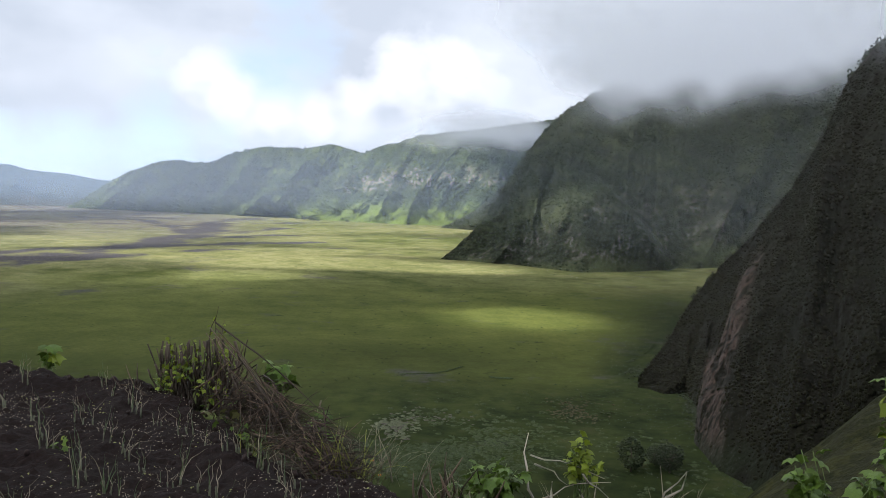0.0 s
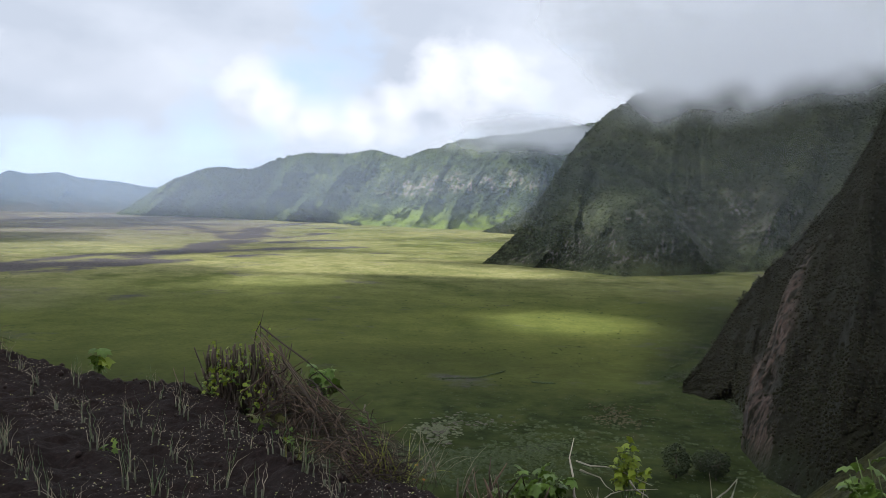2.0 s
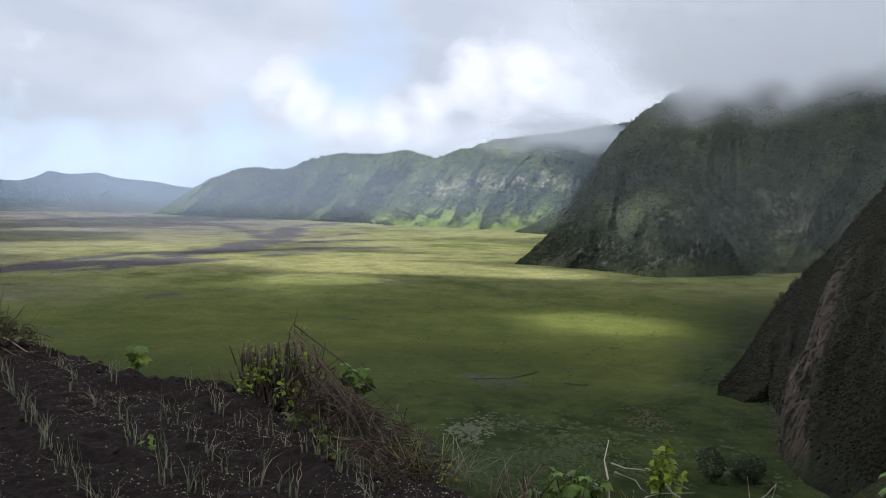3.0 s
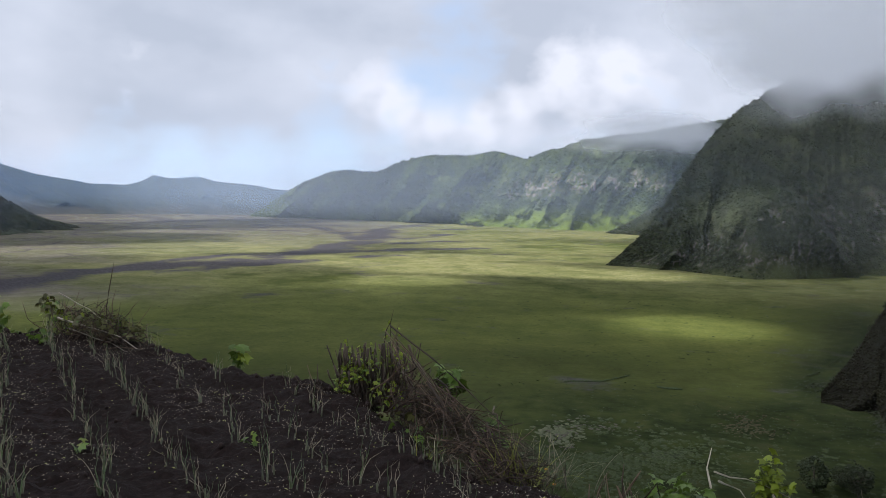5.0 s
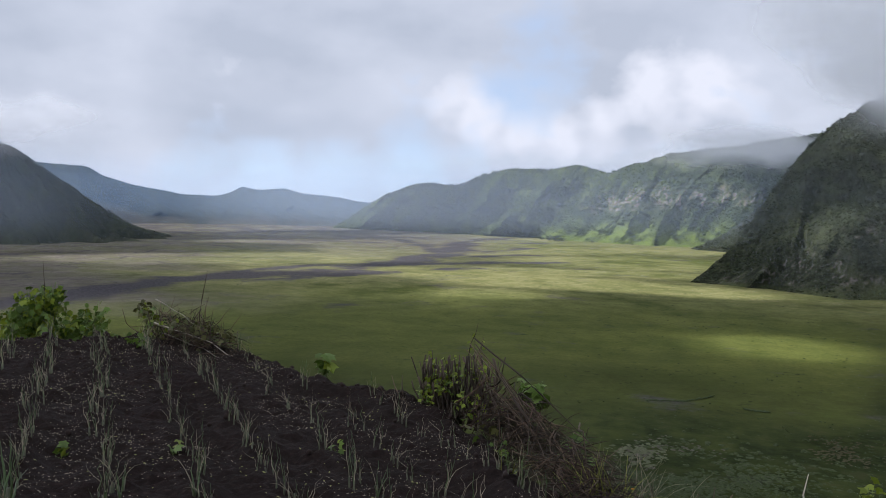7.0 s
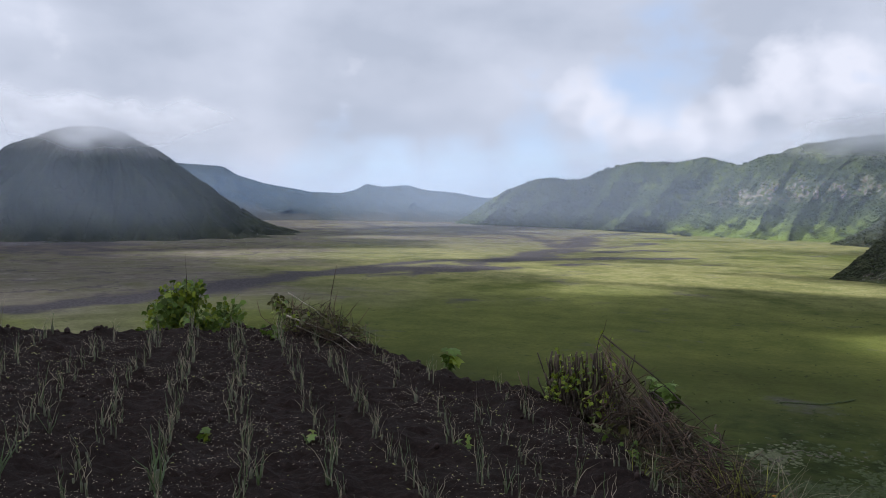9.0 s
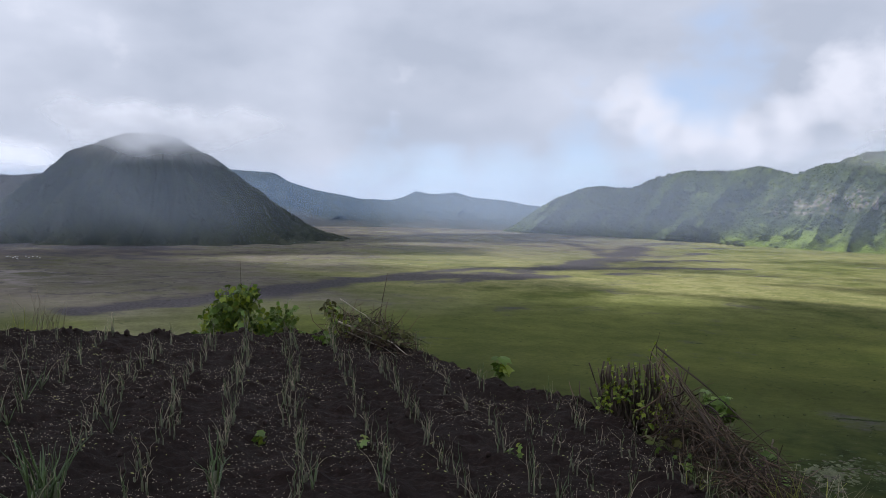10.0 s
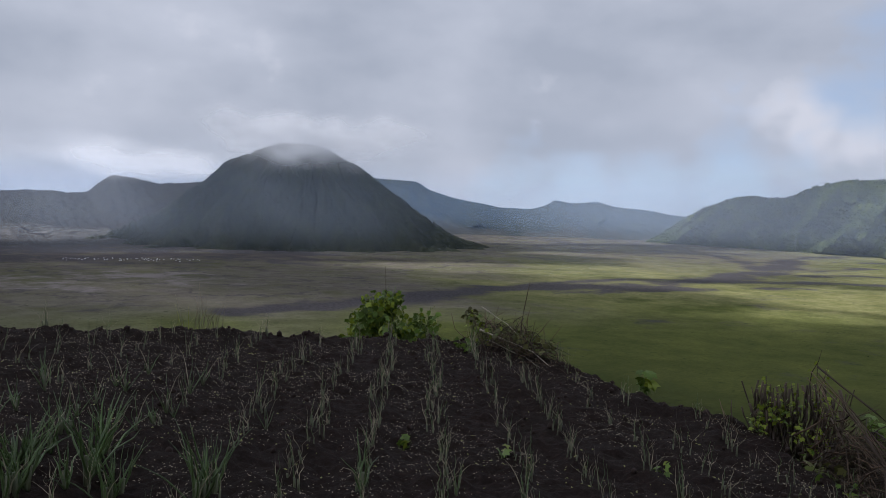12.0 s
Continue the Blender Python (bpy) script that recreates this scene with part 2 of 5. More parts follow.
MAT_WALL = slope_material("caldera_slope", (0.036, 0.048, 0.024), (0.088, 0.112, 0.040), (0.185, 0.16, 0.135), (0.125, 0.165, 0.040), 0.055, 7.5)
MAT_NEAR = slope_material("headland_slope", (0.026, 0.031, 0.017), (0.048, 0.055, 0.026), (0.095, 0.080, 0.072), (0.06, 0.07, 0.03), 0.03, 5.0)
# the cliff's deep shade is painted in: slope colours far darker than the others
MAT_RIGHT_SHADED = slope_material("shaded_cliff_slope", (0.0062, 0.0060, 0.0034), (0.0085, 0.0085, 0.0044), (0.042, 0.030, 0.024), (0.010, 0.013, 0.006), 0.09, 3.0, 0.6)
MAT_CONE = slope_material("cone_slope", (0.028, 0.034, 0.025), (0.042, 0.050, 0.030), (0.10, 0.09, 0.08), (0.06, 0.065, 0.04), -0.05, 10.0, 0.6)
MAT_FAR = slope_material("far_slope", (0.024, 0.032, 0.028), (0.034, 0.042, 0.032), (0.07, 0.068, 0.065), (0.055, 0.055, 0.048), -0.05, 18.0, 0.15)
MAT_ASH = slope_material("ash_slope", (0.015, 0.015, 0.017), (0.022, 0.023, 0.021), (0.085, 0.08, 0.075), (0.05, 0.048, 0.048), 0.1, 20.0, 0.2)


def plain_material():
    m, nt, p = shader("caldera_floor", 0.95, 0.05)
    vec = coords(nt)
    wide = noise_of(nt, vec, 1 / 420, 5, 0.6)
    mid = noise_of(nt, vec, 1 / 60, 5, 0.65)
    tuft = noise_of(nt, vec, 1 / 5.0, 4, 0.7)
    broken = noise_of(nt, vec, 1 / 38, 5, 0.7)
    dots = noise_of(nt, vec, 1 / 9.0, 3, 0.6)
    lush = ramp(nt, mid, (0.3, (0.060, 0.074, 0.016)), (0.7, (0.120, 0.131, 0.030)))
    dry = ramp(nt, mid, (0.3, (0.105, 0.099, 0.058)), (0.7, (0.205, 0.188, 0.13)))
    col = blend(nt, calc(nt, "MULTIPLY", mask(nt, "dry"), grey(nt, wide, 0.3, 0.6)), lush, dry)
    # paler grass, its colour also raised to stand in for stronger sunlight
    straw = ramp(nt, broken, (0.35, (0.155, 0.157, 0.052)), (0.65, (0.265, 0.25, 0.112)))
    col = blend(nt, calc(nt, "MULTIPLY", mask(nt, "straw"), grey(nt, calc(nt, "ADD", calc(nt, "MULTIPLY", wide, 0.5), calc(nt, "MULTIPLY", mid, 0.5)), 0.38, 0.58)), col, straw)
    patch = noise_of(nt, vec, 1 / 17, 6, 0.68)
    # scrub greens, deepened further to imitate shade on the near floor
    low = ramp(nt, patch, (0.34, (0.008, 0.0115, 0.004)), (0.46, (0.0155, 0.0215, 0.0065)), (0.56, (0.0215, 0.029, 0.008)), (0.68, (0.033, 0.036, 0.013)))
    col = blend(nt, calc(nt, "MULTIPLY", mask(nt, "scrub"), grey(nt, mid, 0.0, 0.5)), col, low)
    col = blend(nt, calc(nt, "MULTIPLY", grey(nt, tuft, 0.42, 0.66), 0.30), col, (0.026, 0.036, 0.010))
    speck = noise_of(nt, vec, 1 / 2.2, 4, 0.7)
    col = blend(nt, calc(nt, "MULTIPLY", grey(nt, speck, 0.5, 0.7), 0.2), col, (0.02, 0.028, 0.008))
    flats = ramp(nt, broken, (0.3, (0.070, 0.060, 0.050)), (0.7, (0.155, 0.136, 0.115)))
    col = blend(nt, calc(nt, "MULTIPLY", mask(nt, "ash"), grey(nt, mid, 0.25, 0.6)), col, flats)
    dark = ramp(nt, tuft, (0.35, (0.038, 0.034, 0.039)), (0.7, (0.080, 0.073, 0.078)))
    islands = noise_of(nt, vec, 1 / 130, 6, 0.62)
    edge = calc(nt, "ADD", mask(nt, "sand"), calc(nt, "ADD", calc(nt, "MULTIPLY", calc(nt, "SUBTRACT", broken, 0.5), 1.3), calc(nt, "MULTIPLY", calc(nt, "SUBTRACT", islands, 0.5), 2.2)))
    col = blend(nt, calc(nt, "MULTIPLY", grey(nt, edge, 0.30, 0.74), 0.96), col, dark)
    rills = noise_of(nt, vec, 1 / 170, 5, 0.55)
    rill = calc(nt, "MULTIPLY", calc(nt, "SUBTRACT", 1.0, grey(nt, calc(nt, "ABSOLUTE", calc(nt, "SUBTRACT", rills, 0.5), 0), 0.006, 0.022)), calc(nt, "MULTIPLY", mask(nt, "ash"), grey(nt, islands, 0.40, 0.55)))
    col = blend(nt, calc(nt, "MULTIPLY", rill, 0.85), col, dark)
    pale = calc(nt, "ADD", mask(nt, "pale"), calc(nt, "MULTIPLY", calc(nt, "SUBTRACT", mid, 0.5), 1.6))
    col = blend(nt, grey(nt, pale, 0.55, 0.8), col, (0.19, 0.168, 0.158))
    shrubs = calc(nt, "MULTIPLY", grey(nt, dots, 0.60, 0.68), calc(nt, "MULTIPLY", grey(nt, broken, 0.45, 0.6), 0.8))
    col = blend(nt, shrubs, col, (0.02, 0.03, 0.010))
    nt.links.new(col, p.inputs["Base Color"])
    bump(nt, p, tuft, 0.4, 0.6)
    return m


def wood_material(name, a, b):
    """Foliage of far trees, from one tone to another crown by crown."""
    m, nt, p = shader(name, 0.9, 0.1)
    island = nt.nodes.new("ShaderNodeNewGeometry").outputs["Random Per Island"]
    grain = noise_of(nt, coords(nt), 0.9, 3, 0.6)
    fac = calc(nt, "ADD", calc(nt, "MULTIPLY", island, 0.7), calc(nt, "MULTIPLY", grain, 0.3))
    nt.links.new(ramp(nt, fac, (0.1, a), (0.9, b)), p.inputs["Base Color"])
    return m


MAT_WOOD_FAR = wood_material("ridge_foliage", (0.022, 0.034, 0.014), (0.075, 0.098, 0.036))
MAT_WOOD_MID = wood_material("headland_foliage", (0.020, 0.026, 0.013), (0.044, 0.054, 0.023))
# foliage darkened to match the shade painted on the cliff
MAT_WOOD_SHADED = wood_material("shaded_cliff_foliage", (0.0072, 0.0075, 0.0036), (0.0128, 0.0132, 0.0060))
MAT_PLAIN = plain_material()


def soil_material():
    m, nt, p = shader("volcanic_soil", 0.95, 0.15)
    vec = coords(nt)
    crumb = noise_of(nt, vec, 26, 7, 0.75)
    damp = noise_of(nt, vec, 1.3, 4, 0.6)
    col = ramp(nt, crumb, (0.3, (0.0062, 0.0036, 0.0029)), (0.55, (0.0185, 0.0108, 0.0086)), (0.8, (0.058, 0.036, 0.029)))
    col = blend(nt, grey(nt, damp, 0.4, 0.65), col, blend(nt, 0.5, col, (0.017, 0.012, 0.010)))
    nt.links.new(col, p.inputs["Base Color"])
    bump(nt, p, crumb, 1.0, 0.035)
    return m


MAT_SOIL = soil_material()
MAT_CLOD = surface("soil_clod", (0.013, 0.008, 0.0065), (0.044, 0.028, 0.023), 30, 0.95, 0.2, 0.004)
MAT_HUSK = surface("straw_husk", (0.26, 0.22, 0.15), (0.44, 0.38, 0.27), 60, 0.8, 0.2)
MAT_CHAFF = surface("fallen_petal", (0.20, 0.22, 0.06), (0.34, 0.34, 0.12), 60, 0.8, 0.2)
MAT_LEEK = surface("leek_leaf", (0.032, 0.066, 0.018), (0.095, 0.135, 0.042), 30, 0.45, 0.3, 0.001, (1, 1, 0.2), 0.4)
MAT_LEEK_PALE = surface("withered_leek_leaf", (0.13, 0.112, 0.07), (0.42, 0.36, 0.245), 30, 0.6, 0.3, 0.001, (1, 1, 0.2), 0.3)
MAT_LEEK_WHITE = surface("leek_shaft", (0.06, 0.07, 0.038), (0.12, 0.125, 0.07), 30, 0.5, 0.2)
MAT_TWIG = surface("dead_twig", (0.022, 0.014, 0.009), (0.135, 0.090, 0.060), 25, 0.85, 0.6, 0.003, (1, 1, 0.15))
# twig colour darkened to paint the shade inside the heaps
MAT_BRUSH_SHADED = surface("shaded_brush", (0.014, 0.010, 0.007), (0.060, 0.042, 0.030), 25, 0.9, 0.3, 0.003, (1, 1, 0.15))
MAT_STUMP = surface("cut_stem", (0.034, 0.024, 0.018), (0.105, 0.078, 0.058), 25, 0.85, 0.35, 0.004, (1, 1, 0.15))
MAT_PALE_TWIG = surface("bleached_twig", (0.20, 0.17, 0.13), (0.36, 0.32, 0.26), 25, 0.8, 0.25, 0.003, (1, 1, 0.15))
MAT_LEAF = surface("fresh_leaf", (0.055, 0.102, 0.012), (0.135, 0.205, 0.028), 22, 0.5, 0.35, 0, None, 0.35, 0.25)
MAT_LIME = surface("young_leaf", (0.12, 0.165, 0.011), (0.24, 0.29, 0.028), 22, 0.5, 0.3, 0, None, 0.35, 0.35)
MAT_WILT = surface("wilted_leaf", (0.05, 0.052, 0.014), (0.12, 0.115, 0.035), 22, 0.6, 0.35, 0, None, 0.3, 0.2)
MAT_STEM = surface("green_stem", (0.07, 0.12, 0.03), (0.14, 0.17, 0.05), 30, 0.6, 0.2)
MAT_FLOWER = surface("orange_petal", (0.45, 0.16, 0.01), (0.6, 0.26, 0.02), 40, 0.6, 0.1)
MAT_GRASS = surface("yellow_grass", (0.16, 0.19, 0.03), (0.34, 0.33, 0.07), 25, 0.6, 0.3, 0.001, None, 0.3, 0.3)
MAT_DRY = surface("dry_grass", (0.16, 0.13, 0.09), (0.30, 0.26, 0.18), 25, 0.7, 0.3, 0.001, None, 0.3, 0.2)
MAT_CROWN = surface("tree_foliage", (0.013, 0.019, 0.007), (0.027, 0.037, 0.012), 0.8, 0.8, 0.3, 0.05)
MAT_SAGE = surface("pale_scrub", (0.032, 0.038, 0.019), (0.080, 0.086, 0.046), 0.8, 0.9, 0.2, 0.05)
MAT_BUSH = surface("scrub_foliage", (0.018, 0.030, 0.010), (0.042, 0.058, 0.018), 0.8, 0.9, 0.2, 0.05)
MAT_TAN = surface("dry_scrub", (0.030, 0.028, 0.012), (0.058, 0.048, 0.024), 0.8, 0.9, 0.2, 0.05)
MAT_DUSK = surface("dull_scrub", (0.038, 0.034, 0.026), (0.075, 0.066, 0.05), 0.8, 0.9, 0.2, 0.05)
MAT_MOSS = surface("green_scrub", (0.018, 0.028, 0.008), (0.040, 0.054, 0.015), 0.5, 0.9, 0.2, 0.05)
MAT_BARK = surface("bark", (0.05, 0.04, 0.03), (0.10, 0.08, 0.06), 4, 0.9, 0.2, 0.02)
MAT_PAINT = surface("white_vehicle_paint", (0.42, 0.42, 0.42), (0.6, 0.6, 0.6), 2, 0.4, 0.15)
MAT_GLASS_DARK = surface("dark_window", (0.02, 0.02, 0.025), (0.03, 0.03, 0.035), 2, 0.2, 0.1)


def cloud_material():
    """Cloud overhead, out of view: sunlight comes through it, the thick parts grey, the gaps open."""
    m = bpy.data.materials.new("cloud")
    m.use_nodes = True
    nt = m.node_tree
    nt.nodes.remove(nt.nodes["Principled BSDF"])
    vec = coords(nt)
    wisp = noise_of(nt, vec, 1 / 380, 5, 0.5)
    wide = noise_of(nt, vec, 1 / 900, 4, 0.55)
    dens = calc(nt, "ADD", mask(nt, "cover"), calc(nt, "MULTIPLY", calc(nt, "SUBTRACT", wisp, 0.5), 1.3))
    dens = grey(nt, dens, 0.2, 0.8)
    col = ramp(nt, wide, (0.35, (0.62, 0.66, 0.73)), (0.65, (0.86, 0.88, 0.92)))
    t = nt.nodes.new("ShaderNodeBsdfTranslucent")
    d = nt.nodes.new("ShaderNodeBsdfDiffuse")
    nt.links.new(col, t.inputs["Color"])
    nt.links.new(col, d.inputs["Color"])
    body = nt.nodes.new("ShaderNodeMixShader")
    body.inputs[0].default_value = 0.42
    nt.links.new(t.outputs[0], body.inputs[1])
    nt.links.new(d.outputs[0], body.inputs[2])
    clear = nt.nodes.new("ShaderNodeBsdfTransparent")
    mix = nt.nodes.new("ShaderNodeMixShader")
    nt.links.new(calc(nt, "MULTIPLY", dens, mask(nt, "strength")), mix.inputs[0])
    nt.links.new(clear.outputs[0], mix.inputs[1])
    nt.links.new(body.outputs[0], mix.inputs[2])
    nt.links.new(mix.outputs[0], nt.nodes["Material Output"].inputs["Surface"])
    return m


# tinted see-through sheet, for the painted haze and for the cloud banks
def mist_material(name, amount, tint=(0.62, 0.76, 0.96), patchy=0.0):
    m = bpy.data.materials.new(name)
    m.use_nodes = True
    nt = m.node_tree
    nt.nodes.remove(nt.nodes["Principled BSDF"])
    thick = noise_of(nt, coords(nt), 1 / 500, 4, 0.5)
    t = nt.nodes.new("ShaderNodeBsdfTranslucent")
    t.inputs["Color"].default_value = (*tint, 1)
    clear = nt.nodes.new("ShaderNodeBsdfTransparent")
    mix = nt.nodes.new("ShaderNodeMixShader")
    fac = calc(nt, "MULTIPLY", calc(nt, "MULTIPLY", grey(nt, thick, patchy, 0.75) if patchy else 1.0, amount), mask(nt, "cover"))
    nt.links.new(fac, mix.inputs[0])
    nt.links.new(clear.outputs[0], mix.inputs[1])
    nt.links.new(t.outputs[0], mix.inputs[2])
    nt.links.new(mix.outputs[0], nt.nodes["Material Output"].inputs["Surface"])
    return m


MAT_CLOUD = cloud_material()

# ---- the caldera floor ----
FLOOR_Z = -148.5
RIVER = [(52, 1150), (46, 1210), (42.3, 1285), (35.8, 1500), (29.7, 1590), (26.9, 1650), (21.2, 1845), (17.8, 2060), (16.6, 2290), (15.8, 2720), (15.4, 3020), (12.5, 3400)]
BRAIDS = [[(30, 1500), (24, 1610), (18, 2250), (13.0, 2480), (11, 2700)], [(17.8, 2060), (12.3, 2330), (10.5, 2350)], [(16.6, 2290), (19.7, 3040), (24, 3300)], [(15.8, 2720), (22.8, 2820), (29, 2900)],
          [(15.4, 2900), (10, 3050)], [(38, 1380), (30, 1700), (24, 1860)], [(26, 1600), (15, 1820)], [(21, 1850), (14, 2010), (9, 2080)]]



def near_line(x, y, line, width):
    """1 on a line of bearings and distances, falling to 0 at the given width from it."""
    pts = [polar(a, r)[:2] for a, r in line]
    best = np.full(x.shape, 1e9)
    for a, b in zip(pts, pts[1:]):
        d = b - a
        t = np.clip(((x - a[0]) * d[0] + (y - a[1]) * d[1]) / d.dot(d), 0, 1)
        best = np.minimum(best, np.hypot(x - a[0] - t * d[0], y - a[1] - t * d[1]))
    return 1 - smooth(0, width, best)


def caldera_floor():
    az = np.radians(np.concatenate([np.linspace(-180, -40, 40), np.linspace(-38, 78, 330), np.linspace(80, 178, 30)]))
    r = np.concatenate([[0.5, 100, 250], np.geomspace(380, 4990, 260)])
    A, R = np.meshgrid(az, r)
    x, y = -np.sin(A) * R, np.cos(A) * R
    z = FLOOR_Z + 2.2 * (fbm(x / 160, y / 160, 4, 5) - 0.5) + 5 * (fbm(x / 900, y / 900, 2, 9) - 0.5)
    deg = np.degrees(A)
    wob = 0.5 * (fbm(x / 260, y / 110, 4, 3) - 0.5)
    sand = np.maximum.reduce([near_line(x, y, RIVER, 105) * 0.85] + [near_line(x, y, line, 70) * 0.75 for line in BRAIDS])
    farsand = smooth(2700, 3600, R + 900 * wob) * smooth(13, 20, deg) * 0.5
    leftsand = smooth(1750, 2250, R + 700 * wob) * smooth(40, 50, deg) * 0.72
    ash = np.clip(smooth(1000, 1350, R + 500 * wob) * smooth(28, 42, deg + 30 * wob) * 0.95 + smooth(2000, 2900, R + 900 * wob) * smooth(10, 18, deg + 20 * wob), 0, 1)
    sand = np.clip(np.maximum.reduce([sand + wob * 1.1, farsand, leftsand + wob * 0.3]), 0, 1)
    dry = np.clip(smooth(1300, 2600, R + 1500 * wob) * smooth(6, 18, deg) + 0.25 * smooth(900, 1800, R)
                  + smooth(34, 48, deg + 20 * wob) * smooth(420, 900, R + 300 * wob), 0, 1)
    pale = np.clip(smooth(1250, 1500, R + 500 * wob) * (1 - smooth(1700, 1950, R)) * smooth(44, 58, deg) * (0.62 + wob)
                   + smooth(2000, 2600, R) * smooth(18, 26, deg) * 0.25, 0, 1)
    # scrub cover; it also carries the shade painted onto the near floor
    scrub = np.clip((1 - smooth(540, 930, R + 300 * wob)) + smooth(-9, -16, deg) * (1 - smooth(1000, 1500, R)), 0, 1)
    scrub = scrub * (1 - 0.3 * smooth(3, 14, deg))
    # pale grass that also paints extra sun brightness on the open floor
    straw = np.clip(smooth(1100, 1500, R + 500 * wob) * (1 - smooth(34, 44, deg)) * 0.9, 0, 1)
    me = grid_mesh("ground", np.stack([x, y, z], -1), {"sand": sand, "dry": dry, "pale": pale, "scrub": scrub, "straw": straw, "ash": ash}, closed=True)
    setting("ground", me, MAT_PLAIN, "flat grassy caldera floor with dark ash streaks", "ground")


caldera_floor()


# ---- mountains ----
CLIFF_EDGE = [(-13.6, 664, -12.6), (-15.3, 690, -9.8), (-16.65, 710, -7.1), (-18.97, 735, -4.0), (-20.8, 730, -1.8), (-22.5, 715, 0.5), (-23.7, 700, 2.9), (-24.8, 690, 5.5), (-25.6, 685, 7.7), (-26.6, 680, 9.1), (-30, 660, 11.5), (-40, 640, 14)]


def along(line, n):
    """n points evenly along a line of (bearing, distance, height), rounded at its corners."""
    pts = np.array([polar(*p) for p in line])
    s = np.concatenate([[0], np.cumsum(np.linalg.norm(np.diff(pts[:, :2], axis=0), axis=1))])
    u = np.linspace(0, s[-1], n)
    out = np.stack([np.interp(u, s, pts[:, k]) for k in range(3)], 1)
    w = max(1, n // 230)
    pad = np.pad(out, ((w, w), (0, 0)), mode="reflect", reflect_type="odd")
    return np.stack([np.convolve(pad[:, k], np.ones(2 * w + 1) / (2 * w + 1), "valid") for k in range(3)], 1)


def at_elevation(line):
    """(bearing, distance, elevation in degrees) to (bearing, distance, height)."""
    return [(a, r, 1.5 + r * math.tan(radians(e))) for a, r, e in line]


def slope(name, foot, crest, material, label, nu=260, nv=110, power=1.1, gully=30.0, gully_width=90.0, rough=8.0,
          bare=(0.1, 0.5), seed=0, spurs=(), behind=260.0, foot_grass=(0.10, 0.32), bare_along=None, grass_along=None, lean=0.0, bare_spots=()):
    """A mountainside from its foot to its crest, with ribs and gullies, and a back that falls away.
    spurs: bearing at the foot and at the top, how high up, width to the left and right in degrees, metres that it stands out."""
    f, c = along(foot, nu), along(crest, nu)
    v = np.concatenate([np.linspace(0, 1, nv), np.linspace(1.08, 1.6, 8)])[:, None, None]
    front = np.minimum(v, 1)
    base = f[None] * (1 - front) + c[None] * front
    h = front[..., 0] ** power
    z = f[None, :, 2] * (1 - h) + c[None, :, 2] * h
    out = (f - c)[:, :2]
    length = np.linalg.norm(out, axis=1, keepdims=True)
    out = out / np.maximum(length, 1)
    over = np.maximum(v - 1, 0)
    xy = base[..., :2] - out[None] * over * behind * 2
    z = z - over[..., 0] * behind * 1.3
    u = np.concatenate([[0], np.cumsum(np.linalg.norm(np.diff(c[:, :2], axis=0), axis=1))])[None]
    s = front[..., 0]
    deg = np.degrees(np.arctan2(-base[..., 0], base[..., 1])) + 0.5 * (fbm(u / 60 + 0 * s, s * 5, 3, seed + 12) - 0.5)
    taper = smooth(0, 0.3, s) * (1 - 0.85 * s ** 4) * np.minimum(1, length[None, :, 0] / 150)
    warp = 0.7 * (fbm(u / gully_width / 2, s * 3, 3, seed + 1) - 0.5)
    q = (u - lean * s) / gully_width + warp
    push = 0.0
    for k, (many, amp) in enumerate(((1.0, 1.0), (2.6, 0.42), (6.1, 0.18), (13.0, 0.08))):
        ridge = 1 - np.abs(2 * vnoise(q * many + 0.3 * k, s * (0.7 + 0.8 * k), seed + 2 + k) - 1)
        push = push + gully * amp * (ridge - 0.5)
    up = s * (length[None, :, 0] + c[None, :, 2] - f[None, :, 2])
    push = push + 1.1 * gully * (fbm(u / gully_width * 1.4 + 3 * s, up / gully_width * 1.1, 5, seed + 25, 0.6) - 0.5)
    push = push * taper
    for low, high, top, left, right, amount in spurs:
        k = deg - (low + (high - low) * s / top)
        body = np.maximum(1 - np.where(k > 0, k / left, -k / right), 0)
        push = push + amount * body * (1 - smooth(0.7 * top, top, s)) * np.minimum(1, 0.35 + 4 * s)
    x, y = xy[..., 0] + out[None, :, 0] * push, xy[..., 1] + out[None, :, 1] * push
    fine = fbm(u / 22 + 0 * s, s * 18, 4, seed + 4) - 0.5
    z = z + rough * fine * np.minimum(1, 4 * s + 0.1) + 0.3 * rough * (vnoise(u / 5 + 0 * s, s * 60, seed + 6) - 0.5)
    steep = np.clip(smooth(bare[0], bare[0] + 0.08, s) * (1 - smooth(bare[1] - 0.15, bare[1], s + 0.3 * (fbm(u / 200 + 0 * s, s * 2, 3, seed + 8) - 0.5))), 0, 1)
    part_way = u / u[0, -1]
    if bare_along:
        steep = steep * smooth(bare_along[0] - 0.05, bare_along[0] + 0.03, part_way) * (1 - smooth(bare_along[1] - 0.03, bare_along[1] + 0.05, part_way))
    for low, high, top, width in bare_spots:
        k = np.abs(deg - (low + (high - low) * s / top)) / width
        steep = np.maximum(steep, (1 - smooth(0.55, 1.1, k + 0.5 * (fbm(u / 14 + 0 * s, s * 9, 3, seed + 15) - 0.5))) * (1 - smooth(0.75 * top, top, s)))
    talus = 1 - smooth(foot_grass[0], foot_grass[1], s + 0.25 * (fbm(u / 110 + 0 * s, s * 3, 3, seed + 9) - 0.5))
    if grass_along:
        talus = talus * smooth(grass_along[0], grass_along[1], part_way)
    pts = np.stack([x, y, z], -1)
    setting(name, grid_mesh(name, pts, {"bare": steep + 0 * x, "talus": talus + 0 * x}), material, label, "mountain")
    return pts[:nv], (np.clip(steep + talus, 0, 1) + 0 * x)[:nv]


